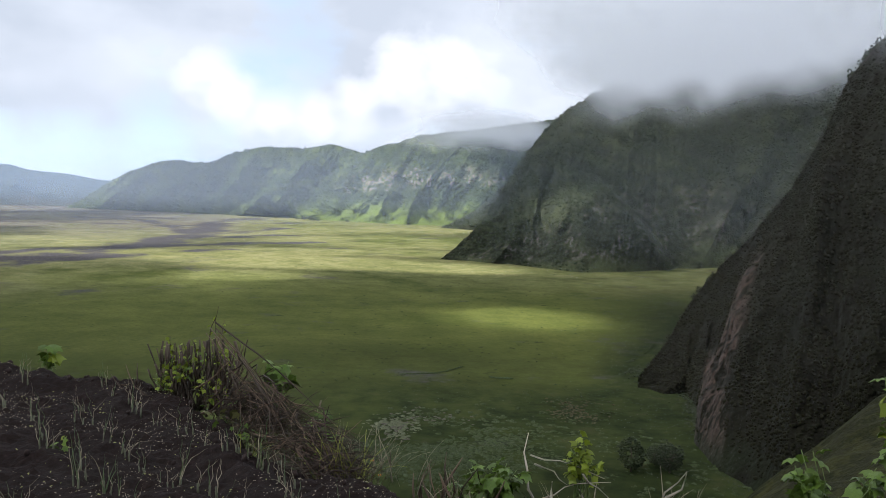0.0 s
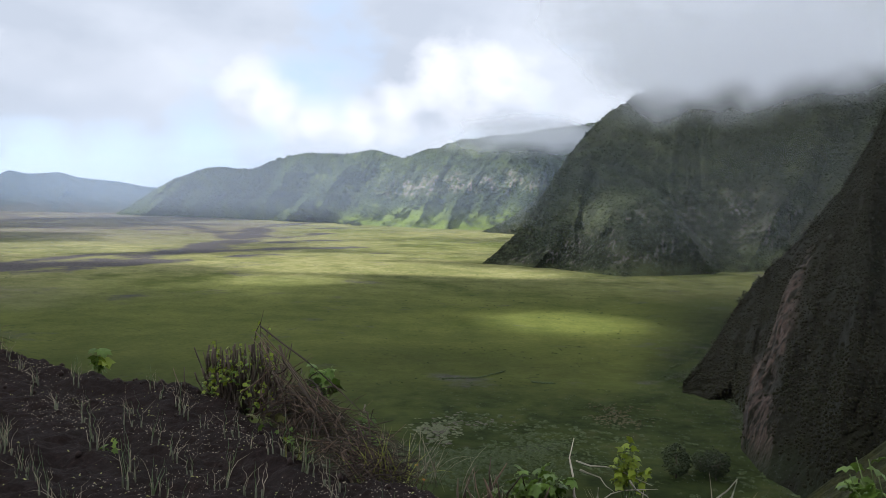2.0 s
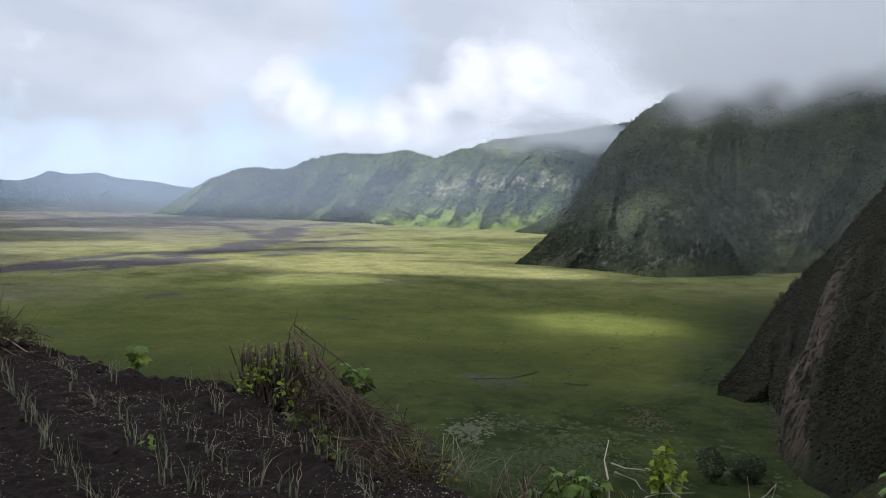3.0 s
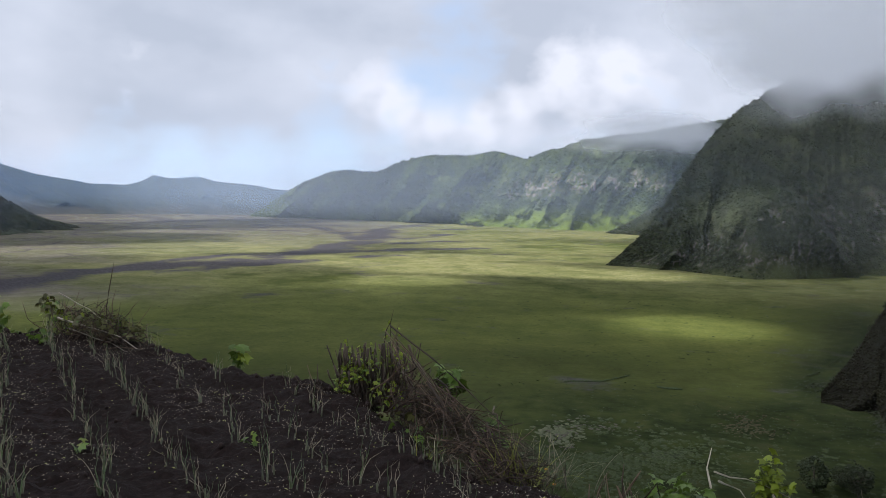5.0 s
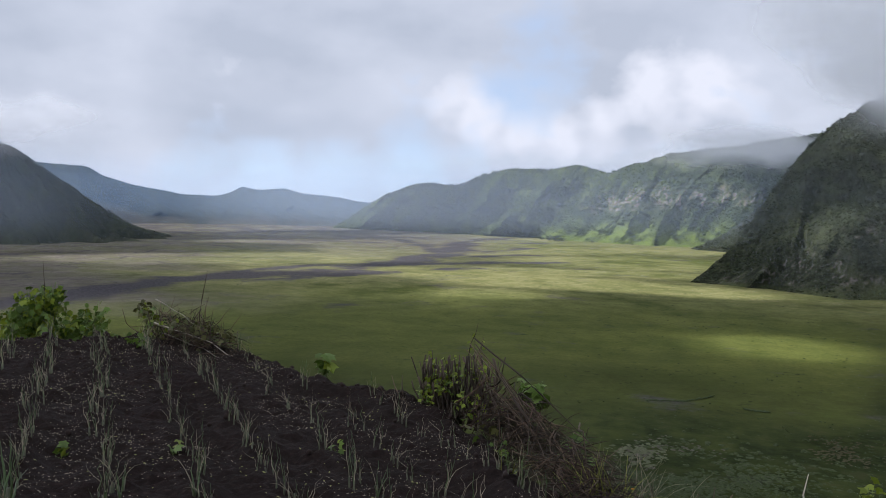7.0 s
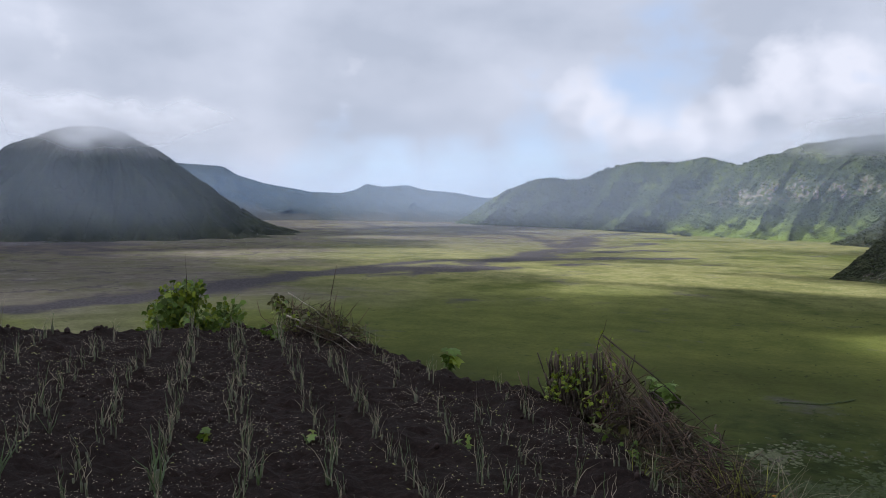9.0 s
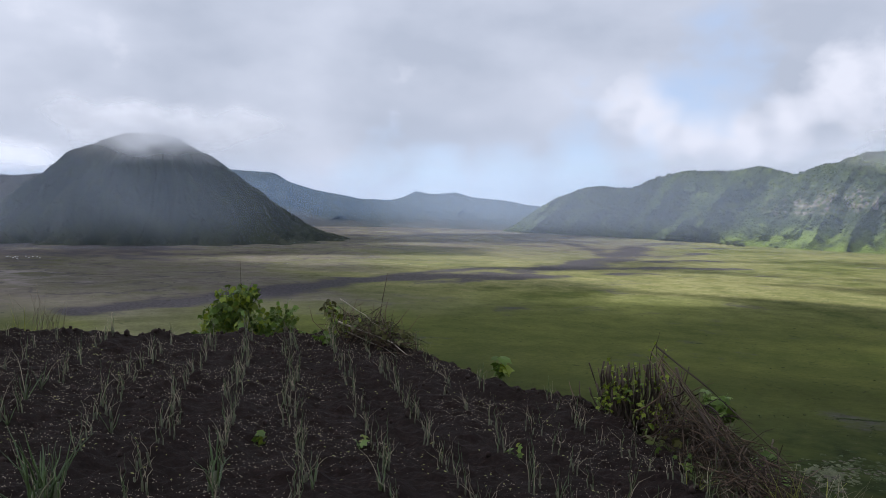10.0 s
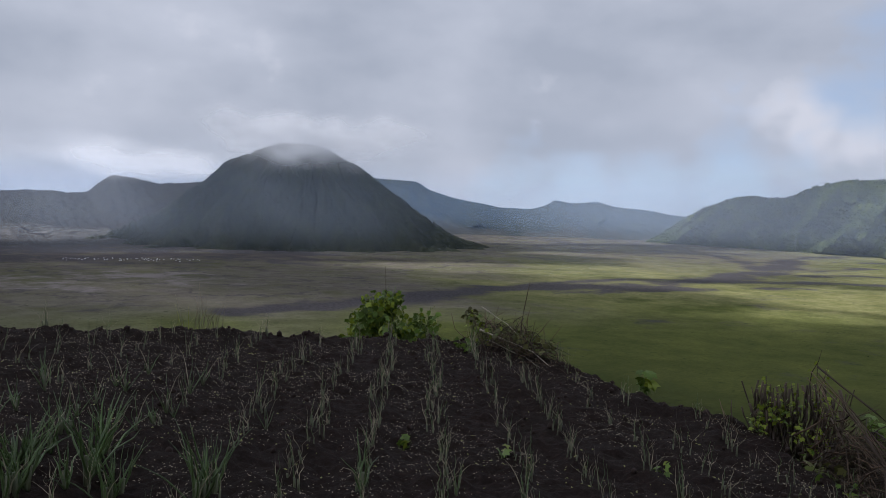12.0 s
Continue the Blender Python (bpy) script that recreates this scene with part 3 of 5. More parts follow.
def canopy(name, ground, count, size, material, label, seed, gaps=0.45, patch=60.0, rise=0.25, flat=0.8, low=-30, high=90):
    """Many uneven tree crowns on a mountainside, thinner on bare ground and in gaps, in one mesh."""
    pts, open_ground = ground
    g = np.random.default_rng(seed)
    a, b, c = pts[:-1, :-1], pts[1:, :-1], pts[:-1, 1:]
    area = np.linalg.norm(np.cross(b - a, c - a), axis=-1)
    deg = np.degrees(np.arctan2(-a[..., 0], a[..., 1]))
    wood = fbm(a[..., 0] / patch + a[..., 2] / patch, a[..., 1] / patch, 4, seed)
    chance = area * (1.02 - open_ground[:-1, :-1]) * (0.12 + smooth(gaps - 0.06, gaps + 0.08, wood)) * (deg > low) * (deg < high)
    at = g.choice(chance.size, count, p=(chance / chance.sum()).ravel())
    i, j = np.unravel_index(at, chance.shape)
    p, q = g.random((count, 1)), g.random((count, 1))
    place = a[i, j] + p * (b - a)[i, j] + q * (c - a)[i, j]
    base, tris = ball()
    s = g.uniform(size[0], size[1], (count, 1, 1)) * g.uniform(0.6, 1.0, (count, 1, 1))
    blob = base[None] * g.uniform(0.6, 1.35, (count, len(base), 1)) * s * np.array((1, 1, flat))
    verts = blob + place[:, None] + np.array((0, 0, 1.0)) * s * rise
    faces = tris[None] + (np.arange(count) * len(base))[:, None, None]
    me = bpy.data.meshes.new(name)
    me.from_pydata(verts.reshape(-1, 3).tolist(), [], faces.reshape(-1, 3).tolist())
    me.polygons.foreach_set("use_smooth", [True] * len(me.polygons))
    me.materials.append(material)
    tagged(new(name, me), label, "trees", kind="stuff")


def ball():
    """Points and triangles of a coarse ball."""
    bm = bmesh.new()
    bmesh.ops.create_icosphere(bm, subdivisions=1, radius=1)
    base = np.array([v.co for v in bm.verts])
    tris = np.array([[v.index for v in f.verts] for f in bm.faces])
    bm.free()
    return base, tris


F = FLOOR_Z - 2
ridge = slope("mountain_ridge", [(24.5, 4080, F), (16, 3700, F), (11, 3510, F), (8.4, 3340, F), (3.4, 3170, F), (-0.5, 3160, F), (-8, 2900, F), (-14, 2700, F)],
      at_elevation([(24.3, 4110, -1.95), (23.57, 4120, -1.57), (22.13, 4090, -0.45), (20.5, 4060, 0.44), (18.9, 4020, 1.1), (17.8, 4000, 1.22), (17.0, 3980, 1.0), (16.3, 3960, 1.18), (15.9, 3950, 1.04),
                    (14.3, 3920, 1.75), (12.7, 3860, 2.2), (10.5, 3790, 2.26), (9.3, 3740, 2.3), (7.8, 3680, 2.64), (7.0, 3640, 2.42), (5.8, 3580, 2.08), (4.9, 3550, 2.42), (3.4, 3530, 2.9),
                    (1.95, 3530, 3.4), (0.4, 3520, 3.6), (-3, 3450, 4.1), (-7, 3330, 4.7), (-14, 3150, 6.0)]),
      MAT_WALL, "green caldera wall with pale rock bands, its top in cloud", 620, 170, 1.1, 85, 150, 16, (0.38, 0.68), 11, bare_along=(0.52, 0.76), grass_along=(0.38, 0.48), lean=190.0, foot_grass=(0.12, 0.34),
      spurs=[(22.8, 19.0, 1.0, 1.3, 1.3, 70), (19.7, 16.1, 1.0, 1.2, 1.4, 60), (15.6, 12.2, 1.0, 1.3, 1.5, 90), (13.7, 7.8, 1.0, 1.1, 2.2, 130), (9.4, 5.8, 0.9, 1.0, 1.6, 60), (5.0, 3.2, 0.55, 0.9, 1.0, 60), (2.6, 1.6, 0.5, 0.8, 0.8, 50)])
slope("mountain_far", [(47, 4350, F), (36, 4330, F), (27, 4330, F), (19, 4350, F)],
      at_elevation([(50, 4700, 2.0), (44, 4700, 1.75), (41.3, 4700, 1.62), (40.1, 4700, 1.55), (39.2, 4720, 1.0), (37.5, 4750, 0.5), (34.3, 4750, -0.06), (32.1, 4750, -0.1), (31.3, 4750, 0.15), (30.57, 4750, 0.55),
                    (29.5, 4750, 0.36), (28.6, 4750, 0.42), (27.8, 4750, 0.52), (26.5, 4750, 0.17), (24.3, 4750, 0.03), (22.7, 4750, -0.27), (19, 4750, -0.6)]),
      MAT_FAR, "distant blue-grey caldera rim in haze", 260, 60, 1.0, 60, 260, 4, (0.1, 0.3), 23, behind=120)
slope("mountain_ash", [(80, 2500, F), (70, 2560, F), (62, 2650, F), (54, 2900, F), (48, 3300, F)],
      at_elevation([(80, 3700, 0.6), (72, 3700, 0.1), (66.3, 3700, 0.14), (64.3, 3700, 0.24), (62.5, 3700, 0.12), (61.3, 3700, 0.27), (60.5, 3700, 1.0), (59.9, 3700, 1.3), (58.8, 3700, 1.18), (57.1, 3700, 0.9), (55.4, 3700, 1.0), (51, 3700, 1.3), (46, 3700, 1.0)]),
      MAT_ASH, "dark ash slopes behind the cone with pale patches", 300, 100, 1.5, 60, 130, 12, (0.1, 0.5), 31)
headland = slope("mountain_headland", [(0.2, 1695, F), (-2.2, 1670, F), (-4.5, 1640, F), (-7, 1570, F), (-9.5, 1530, F), (-12, 1600, F), (-14.4, 1700, F), (-18, 1790, F), (-25, 1700, F), (-33, 1500, F)],
      at_elevation([(0.0, 1720, -4.95), (-1.8, 1760, -3.2), (-2.9, 1800, -1.75), (-4.3, 1860, 0.55), (-5.75, 1930, 2.9), (-6.6, 1960, 3.9), (-7.9, 2000, 5.25), (-9.4, 2050, 6.3), (-12, 2120, 7.9), (-15, 2200, 8.6), (-24, 2250, 9.4), (-33, 2200, 9.8)]),
      MAT_NEAR, "steep wooded headland with rock faces, its top in cloud", 480, 230, 1.0, 24, 70, 9, (0.02, 0.36), 44, foot_grass=(-0.02, 0.10), lean=60.0, bare_spots=[(-12.6, -9.6, 0.40, 1.7)],
      spurs=[(-15.2, -9.2, 0.52, 5.0, 0.7, 135.0), (-3.2, -7.0, 0.9, 1.6, 1.4, 45.0), (-17.0, -23.0, 0.8, 1.6, 1.6, 60.0), (-20.5, -26.0, 0.9, 1.6, 1.6, 60.0)])
spur = slope("mountain_spur", [(0.3, 3000, F), (-2, 2900, F), (-5, 2700, F), (-9, 2500, F), (-14, 2400, F)],
      at_elevation([(0.1, 3020, -2.85), (-1.95, 3020, -1.7), (-3.7, 3010, -0.1), (-5.1, 3000, 1.7), (-6.4, 2990, 3.3), (-9, 2950, 5.2), (-14, 2900, 7)]),
      MAT_NEAR, "dark wooded spur behind the headland", 200, 90, 1.0, 45, 110, 10, (0.1, 0.3), 49, foot_grass=(-0.02, 0.06))
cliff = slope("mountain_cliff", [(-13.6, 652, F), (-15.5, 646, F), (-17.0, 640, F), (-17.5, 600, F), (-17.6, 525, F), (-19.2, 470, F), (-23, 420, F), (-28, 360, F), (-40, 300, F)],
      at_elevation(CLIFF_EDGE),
      MAT_RIGHT_SHADED, "dark shaded mountainside with a brown rock face", 360, 210, 0.95, 20, 50, 7, (0.05, 0.0), 57, foot_grass=(-0.05, 0.08), bare_spots=[(-18.6, -21.3, 0.85, 1.0), (-18.0, -19.0, 0.4, 0.9)],
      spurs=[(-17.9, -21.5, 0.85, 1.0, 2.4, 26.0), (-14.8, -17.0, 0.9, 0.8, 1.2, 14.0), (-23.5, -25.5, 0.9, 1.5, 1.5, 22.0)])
canopy("ridge_wood", ridge, 10000, (2.5, 7.5), MAT_WOOD_FAR, "low green trees covering the caldera wall", 301, 0.47, 120.0)
canopy("headland_wood", headland, 11500, (1.4, 4.4), MAT_WOOD_MID, "dark green trees and scrub covering the headland", 302, 0.42, 50.0, low=-28)
canopy("spur_wood", spur, 3500, (2.5, 6.5), MAT_WOOD_MID, "dark trees covering the spur", 303, 0.3, 50.0)
canopy("cliff_wood", cliff, 13500, (0.5, 1.8), MAT_WOOD_SHADED, "dark trees and scrub covering the shaded mountainside", 304, 0.36, 22.0, 0.1, 0.9, low=-30)


def cone():
    """The gullied volcanic cone."""
    c = polar(48.3, 3000)
    rr = np.concatenate([np.linspace(0, 100, 8), np.linspace(108, 800, 130)])
    prof_r = [0, 30, 60, 105, 168, 236, 352, 446, 545, 660, 770]
    prof_z = [196, 200, 200, 187, 158, 129, 50, -18, -76, -122, -153]
    th = np.linspace(0, 2 * np.pi, 480, endpoint=False)
    T, R = np.meshgrid(th, rr)
    warp = 1.2 * (fbm(np.cos(T) * 4 + 9 + R / 300, np.sin(T) * 4 + R / 210, 4, 71) - 0.5)
    rib = np.zeros_like(T)
    for k, amp in ((15, 0.8), (27, 1.0), (52, 0.55), (95, 0.3)):
        rib += amp * np.abs(np.sin(T * k / 2 + warp * (3 + k / 12) + k))
    depth = smooth(110, 260, R) * (1 - 0.35 * smooth(560, 790, R)) * 36
    z = np.interp(R, prof_r, prof_z) - depth * (rib - 0.5) + 6 * (fbm(np.cos(T) * R / 22, np.sin(T) * R / 22, 4, 73) - 0.5)
    facing = np.clip(-(np.cos(T) * c[0] + np.sin(T) * c[1]) / 3000, 0, 1)
    squeeze = 1 - 0.22 * facing * smooth(250, 700, R)
    x = c[0] + np.cos(T) * R * squeeze
    y = c[1] + np.sin(T) * R * squeeze
    talus = smooth(600, 760, R)
    bare = 0.6 * smooth(150, 320, R) * (1 - smooth(400, 600, R))
    pts = np.stack([x, y, z], -1)
    me = grid_mesh("cone_mountain", pts, {"bare": bare, "talus": talus}, closed=True)
    setting("mountain_cone", me, MAT_CONE, "dark green gullied volcanic cone with cloud on its top", "mountain")
    return pts, 0.5 * talus


canopy("cone_scrub", cone(), 4000, (1.5, 4.0), MAT_WOOD_MID, "dull green scrub in the gullies of the cone", 305, 0.45, 60.0)


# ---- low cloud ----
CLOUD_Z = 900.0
# gaps placed in the unseen layer so that sun falls on chosen spots
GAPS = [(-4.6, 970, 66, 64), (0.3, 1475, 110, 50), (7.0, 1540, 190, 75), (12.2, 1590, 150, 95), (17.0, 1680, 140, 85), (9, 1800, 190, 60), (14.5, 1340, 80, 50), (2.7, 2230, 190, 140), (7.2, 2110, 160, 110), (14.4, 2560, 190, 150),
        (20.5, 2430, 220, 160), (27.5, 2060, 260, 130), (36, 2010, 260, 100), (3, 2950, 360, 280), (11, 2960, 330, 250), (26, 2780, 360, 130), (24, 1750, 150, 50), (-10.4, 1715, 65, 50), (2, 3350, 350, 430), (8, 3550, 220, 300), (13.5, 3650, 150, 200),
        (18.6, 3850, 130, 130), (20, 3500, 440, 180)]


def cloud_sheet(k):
    """One of the sheets that make up the unseen cloud layer, with gaps placed to let the sun through to the floor."""
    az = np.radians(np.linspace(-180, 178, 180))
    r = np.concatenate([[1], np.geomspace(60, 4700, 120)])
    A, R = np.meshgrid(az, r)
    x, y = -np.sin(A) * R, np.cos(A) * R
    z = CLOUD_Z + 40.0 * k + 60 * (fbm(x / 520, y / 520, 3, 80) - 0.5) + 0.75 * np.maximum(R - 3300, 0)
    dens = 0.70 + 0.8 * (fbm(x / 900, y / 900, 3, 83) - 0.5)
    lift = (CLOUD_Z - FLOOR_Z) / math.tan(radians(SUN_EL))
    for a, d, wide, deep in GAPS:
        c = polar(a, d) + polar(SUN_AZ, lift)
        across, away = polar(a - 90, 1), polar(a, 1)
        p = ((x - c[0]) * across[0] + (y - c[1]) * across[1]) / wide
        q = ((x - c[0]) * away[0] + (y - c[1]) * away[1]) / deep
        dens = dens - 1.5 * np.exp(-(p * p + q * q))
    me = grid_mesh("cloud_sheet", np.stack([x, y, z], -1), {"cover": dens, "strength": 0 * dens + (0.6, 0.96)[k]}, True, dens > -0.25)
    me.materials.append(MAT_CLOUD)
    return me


layer = thing("cloud_layer", (0, 0, 0), "unseen grey-white cloud layer overhead, its gaps placed to light the floor", "cloud")
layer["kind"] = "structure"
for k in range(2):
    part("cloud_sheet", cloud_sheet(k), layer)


def mist(r, amount, low, high, top, lean=0.4, tint=(0.66, 0.77, 0.93)):
    """A thin tinted sheet that stands in for haze across the caldera, fading at its ends."""
    az = np.radians(np.linspace(low - 8, high + 8, 120))
    zz = np.linspace(-150, top, 40)
    A, Z = np.meshgrid(az, zz)
    deg = np.degrees(A)
    R = r - lean * (Z + 150)
    me = grid_mesh("mist", np.stack([-np.sin(A) * R, np.cos(A) * R, Z], -1),
                   {"cover": smooth(low - 8, low + 4, deg) * (1 - smooth(high - 4, high + 8, deg)) * (1 - smooth(0.1 * top, top, Z)) * (0.2 + 0.8 * smooth(-150, -40, Z))})
    me.materials.append(mist_material("mist", amount, tint))
    tagged(new("mist", me), "thin bluish sheet standing in for haze over the caldera floor", "mist", kind="structure")


def cloud_bank(r, low, high, bottom, top, end, amount, seed, ragged=0.6, tilt=0.0):
    """Ragged cloud hanging over a mountain top: thin below, thick above, fading into the sky."""
    az = np.radians(np.linspace(low - 12, high + 12, 120))
    zz = np.linspace(bottom - 30, end + 60, 46)
    A, Z = np.meshgrid(az, zz)
    deg = np.degrees(A)
    rag = ragged * (top - bottom) * (fbm(deg * 0.45, Z / 60, 4, seed) - 0.5) - tilt * np.maximum(high - 4 - deg, 0)
    side = 7 * (fbm(deg * 0.22, Z / 70, 3, seed + 5) - 0.5) - 0.03 * np.maximum(Z - top, 0)
    cover = smooth(bottom, top, Z + rag) ** 1.3 * (1 - smooth(top + 0.3 * (end - top), end, Z + rag))
    R = r - 0.35 * (Z - bottom)
    me = grid_mesh("cloud_bank", np.stack([-np.sin(A) * R, np.cos(A) * R, Z], -1),
                   {"cover": cover * smooth(low - 3, low + 3, deg + side) * (1 - smooth(high - 3, high + 3, deg + side))})
    me.materials.append(mist_material("cloud_bank", amount, (0.97, 0.98, 1.0), 0.0))
    tagged(new("cloud_bank", me), "ragged grey cloud hanging over a mountain top", "cloud", kind="structure")


# sheets tinted to imitate haze in the air, bluest before the far rim
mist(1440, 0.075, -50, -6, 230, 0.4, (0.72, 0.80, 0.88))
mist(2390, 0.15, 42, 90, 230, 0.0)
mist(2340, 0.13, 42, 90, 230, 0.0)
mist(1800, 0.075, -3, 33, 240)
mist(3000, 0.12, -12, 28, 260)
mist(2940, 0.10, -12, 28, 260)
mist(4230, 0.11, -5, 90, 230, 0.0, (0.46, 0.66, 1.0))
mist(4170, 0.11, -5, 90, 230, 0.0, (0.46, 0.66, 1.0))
mist(440, 0.035, -60, -15, 230, 0.0, (0.85, 0.82, 0.74))
cloud_bank(1490, -40, -8.0, 98, 186, 420, 0.985, 201, 0.5, 3.5)
cloud_bank(2850, -9, 0.5, 98, 178, 275, 0.8, 202)
cloud_bank(2420, 41, 51, 66, 172, 260, 0.85, 203)
cloud_bank(3500, 54, 60, 52, 110, 260, 0.35, 205)
cloud_bank(620, -48, -25.8, 72, 118, 230, 0.7, 204)

# ---- the field on the rim ----
EDGE = [(-9.5, -6), (-7.9, 1.5), (-7.5, 2.9), (-7.2, 3.85), (-6.9, 5.0), (-6.5, 5.9), (-6.15, 6.75), (-5.85, 7.6), (-4.95, 7.7), (-4.2, 7.3), (-3.45, 6.85),
        (-2.9, 6.65), (-2.5, 6.72), (-1.85, 6.15), (-1.25, 5.15), (-0.9, 4.6), (-0.2, 4.42), (0.7, 4.5), (1.7, 4.45), (3.2, 4.2), (6.0, 3.0), (9.0, -6)]
ROW_DIR, ROW_SIDE = np.array((-0.642, 0.767)), np.array((0.767, 0.642))
ROW_OFFSETS = [-3.25, -2.85, -2.45, -2.05, -1.62, -1.13, -0.73, -0.39, 0.0, 0.46, 0.83, 1.32, 1.65, 2.08]


def inside(x, y):
    """Metres inside the field's edge; negative outside it."""
    x, y = np.asarray(x, float), np.asarray(y, float)
    best, odd = np.full(x.shape, 1e9), np.zeros(x.shape, bool)
    ring = EDGE + EDGE[:1]
    for (ax, ay), (bx, by) in zip(ring, ring[1:]):
        dx, dy = bx - ax, by - ay
        t = np.clip(((x - ax) * dx + (y - ay) * dy) / (dx * dx + dy * dy), 0, 1)
        best = np.minimum(best, np.hypot(x - ax - t * dx, y - ay - t * dy))
        if dy:
            cross = ((ay > y) != (by > y)) & (x < dx * (y - ay) / dy + ax)
            odd ^= cross
    return np.where(odd, best, -best)


def soil_z(x, y, rough=True):
    x, y = np.asarray(x, float), np.asarray(y, float)
    d = inside(x, y) + 0.22 * (fbm(x * 2.2, y * 2.2, 3, 104) - 0.5)
    z = 0.1 - 0.06 * x - 0.07 * y
    z = z + 0.05 * (fbm(x * 0.9, y * 0.9, 3, 100) - 0.5)
    z = z + 0.09 * np.exp(-((d - 0.16) / 0.2) ** 2) * fbm(x * 1.6, y * 1.6, 2, 109)
    if rough:
        side = x * ROW_SIDE[0] + y * ROW_SIDE[1]
        z = z + 0.012 * np.cos(2 * np.pi * side / 0.41)
        z = z + 0.13 * (fbm(x * 5, y * 5, 4, 101, 0.65) - 0.5)
        clod = vnoise(x * 13, y * 13, 102)
        z = z + 0.028 * np.maximum(clod - 0.55, 0) * 2 + 0.012 * (vnoise(x * 34, y * 34, 103) - 0.5)
    return z - np.where(d < 0, 1.7 * np.minimum(-d, 1.6) + 0.25 * smooth(0, 0.15, -d), 0)


def field():
    xs = np.concatenate([np.arange(-13, -8.6, 0.15), np.arange(-8.6, 1.6, 0.032), np.arange(1.6, 11, 0.15)])
    ys = np.concatenate([np.arange(-8, 1.2, 0.3), np.arange(1.2, 8.3, 0.034), np.arange(8.3, 11, 0.12)])
    X, Y = np.meshgrid(xs, ys)
    me = grid_mesh("field", np.stack([X, Y, soil_z(X, Y)], -1))
    setting("ground_field", me, MAT_SOIL, "dark crumbly volcanic soil of a planted field", "soil")


field()


def hillside():
    """The hill under the field: it falls steeply to the caldera floor in front and stays high behind."""
    az = np.radians(np.linspace(-180, 178, 180))
    r = np.concatenate([[0.5], np.geomspace(6, 560, 70)])
    A, R = np.meshgrid(az, r)
    deg = np.degrees(A)
    x, y = -np.sin(A) * R, np.cos(A) * R
    front = smooth(-125, -75, deg) * (1 - smooth(105, 150, deg))
    drop = -2.2 - np.maximum(R - 5.5, 0) * 0.62
    z = np.maximum(front * drop + (1 - front) * (-1.6 - np.maximum(R - 8, 0) * 0.05), FLOOR_Z - 6)
    z = z + np.minimum(R / 40, 6) * (fbm(x / 20, y / 20, 4, 120) - 0.6)
    me = grid_mesh("hillside", np.stack([x, y, z], -1), {"bare": 0 * x, "talus": 0 * x}, closed=True)
    setting("ground_hillside", me, MAT_BANK, "overgrown hillside falling away below the field", "hillside")


MAT_BANK = slope_material("bank_slope", (0.022, 0.023, 0.008), (0.036, 0.037, 0.011), (0.06, 0.05, 0.04), (0.03, 0.035, 0.012), -0.05, 0.8, 0.7)
hillside()
slope("bank", [(-17.5, 150, -60), (-19.5, 120, -52), (-23, 100, -45), (-30, 85, -34), (-45, 70, -20)],
      at_elevation([(-17.5, 160, -22.5), (-20, 165, -20.3), (-22, 170, -18.2), (-25, 175, -15.3), (-28.3, 180, -11.7), (-45, 190, -4)]),
      MAT_BANK, "grassy olive-brown bank below the cliff", 160, 60, 1.0, 5, 20, 2.5, (0, 0), 66, behind=40)

rng = random.Random(7)


def litter(name, count, material, label, size, patchy, seed):
    """Small pale bits strewn over the soil, in one mesh."""
    bm = bmesh.new()
    g = random.Random(seed)
    n = 0
    while n < count:
        x, y = g.uniform(-8.0, 0.4), g.uniform(1.4, 7.9)
        if fbm(np.array(x * 1.7), np.array(y * 1.7), 3, seed) < patchy + g.uniform(-0.12, 0.12) or inside(x, y) < 0.06:
            continue
        n += 1
        z = float(soil_z(x, y)) + 0.004
        a, s = g.uniform(0, 6.28), size * g.uniform(0.6, 1.5)
        c, w = Vector((math.cos(a), math.sin(a), g.uniform(-0.4, 0.4))) * s, Vector((-math.sin(a), math.cos(a), g.uniform(-0.3, 0.3))) * s * 0.45
        p = Vector((x, y, z))
        top = bm.verts.new(p + Vector((0, 0, s * 0.5)))
        ring = [bm.verts.new(p + o) for o in (c, w, -c, -w)]
        for k in range(4):
            bm.faces.new((ring[k], ring[(k + 1) % 4], top))
    tagged(new(name, to_mesh(name, bm, material)), label, "litter", kind="stuff")


litter("husk", 20000, MAT_HUSK, "pale straw husks strewn over dark soil", 0.0047, 0.47, 131)
litter("petal", 900, MAT_CHAFF, "yellow-green fallen petals on dark soil", 0.008, 0.6, 137)


def clods():
    """Loose lumps of soil, most along the broken edge."""
    bm = bmesh.new()
    g = random.Random(5)
    for k in range(620):
        if k < 260:
            i = g.randrange(2, len(EDGE) - 6)
            t = g.random()
            x = EDGE[i][0] * (1 - t) + EDGE[i + 1][0] * t + g.gauss(0, 0.10)
            y = EDGE[i][1] * (1 - t) + EDGE[i + 1][1] * t + g.gauss(0, 0.10)
        else:
            x, y = g.uniform(-8, 0), g.uniform(2.3, 7.6)
        if inside(x, y) < 0.02:
            continue
        s = g.uniform(0.008, 0.024) if k > 30 else g.uniform(0.02, 0.045)
        made = bmesh.ops.create_icosphere(bm, subdivisions=1, radius=s)["verts"]
        o = Vector((x, y, float(soil_z(x, y)) + s * 0.35))
        for v in made:
            v.co = Vector(v.co) * g.uniform(0.7, 1.25) + o
    tagged(new("clod", to_mesh("clod", bm, MAT_CLOD)), "loose crumbled lumps of dark soil", "soil clods", kind="stuff")


clods()


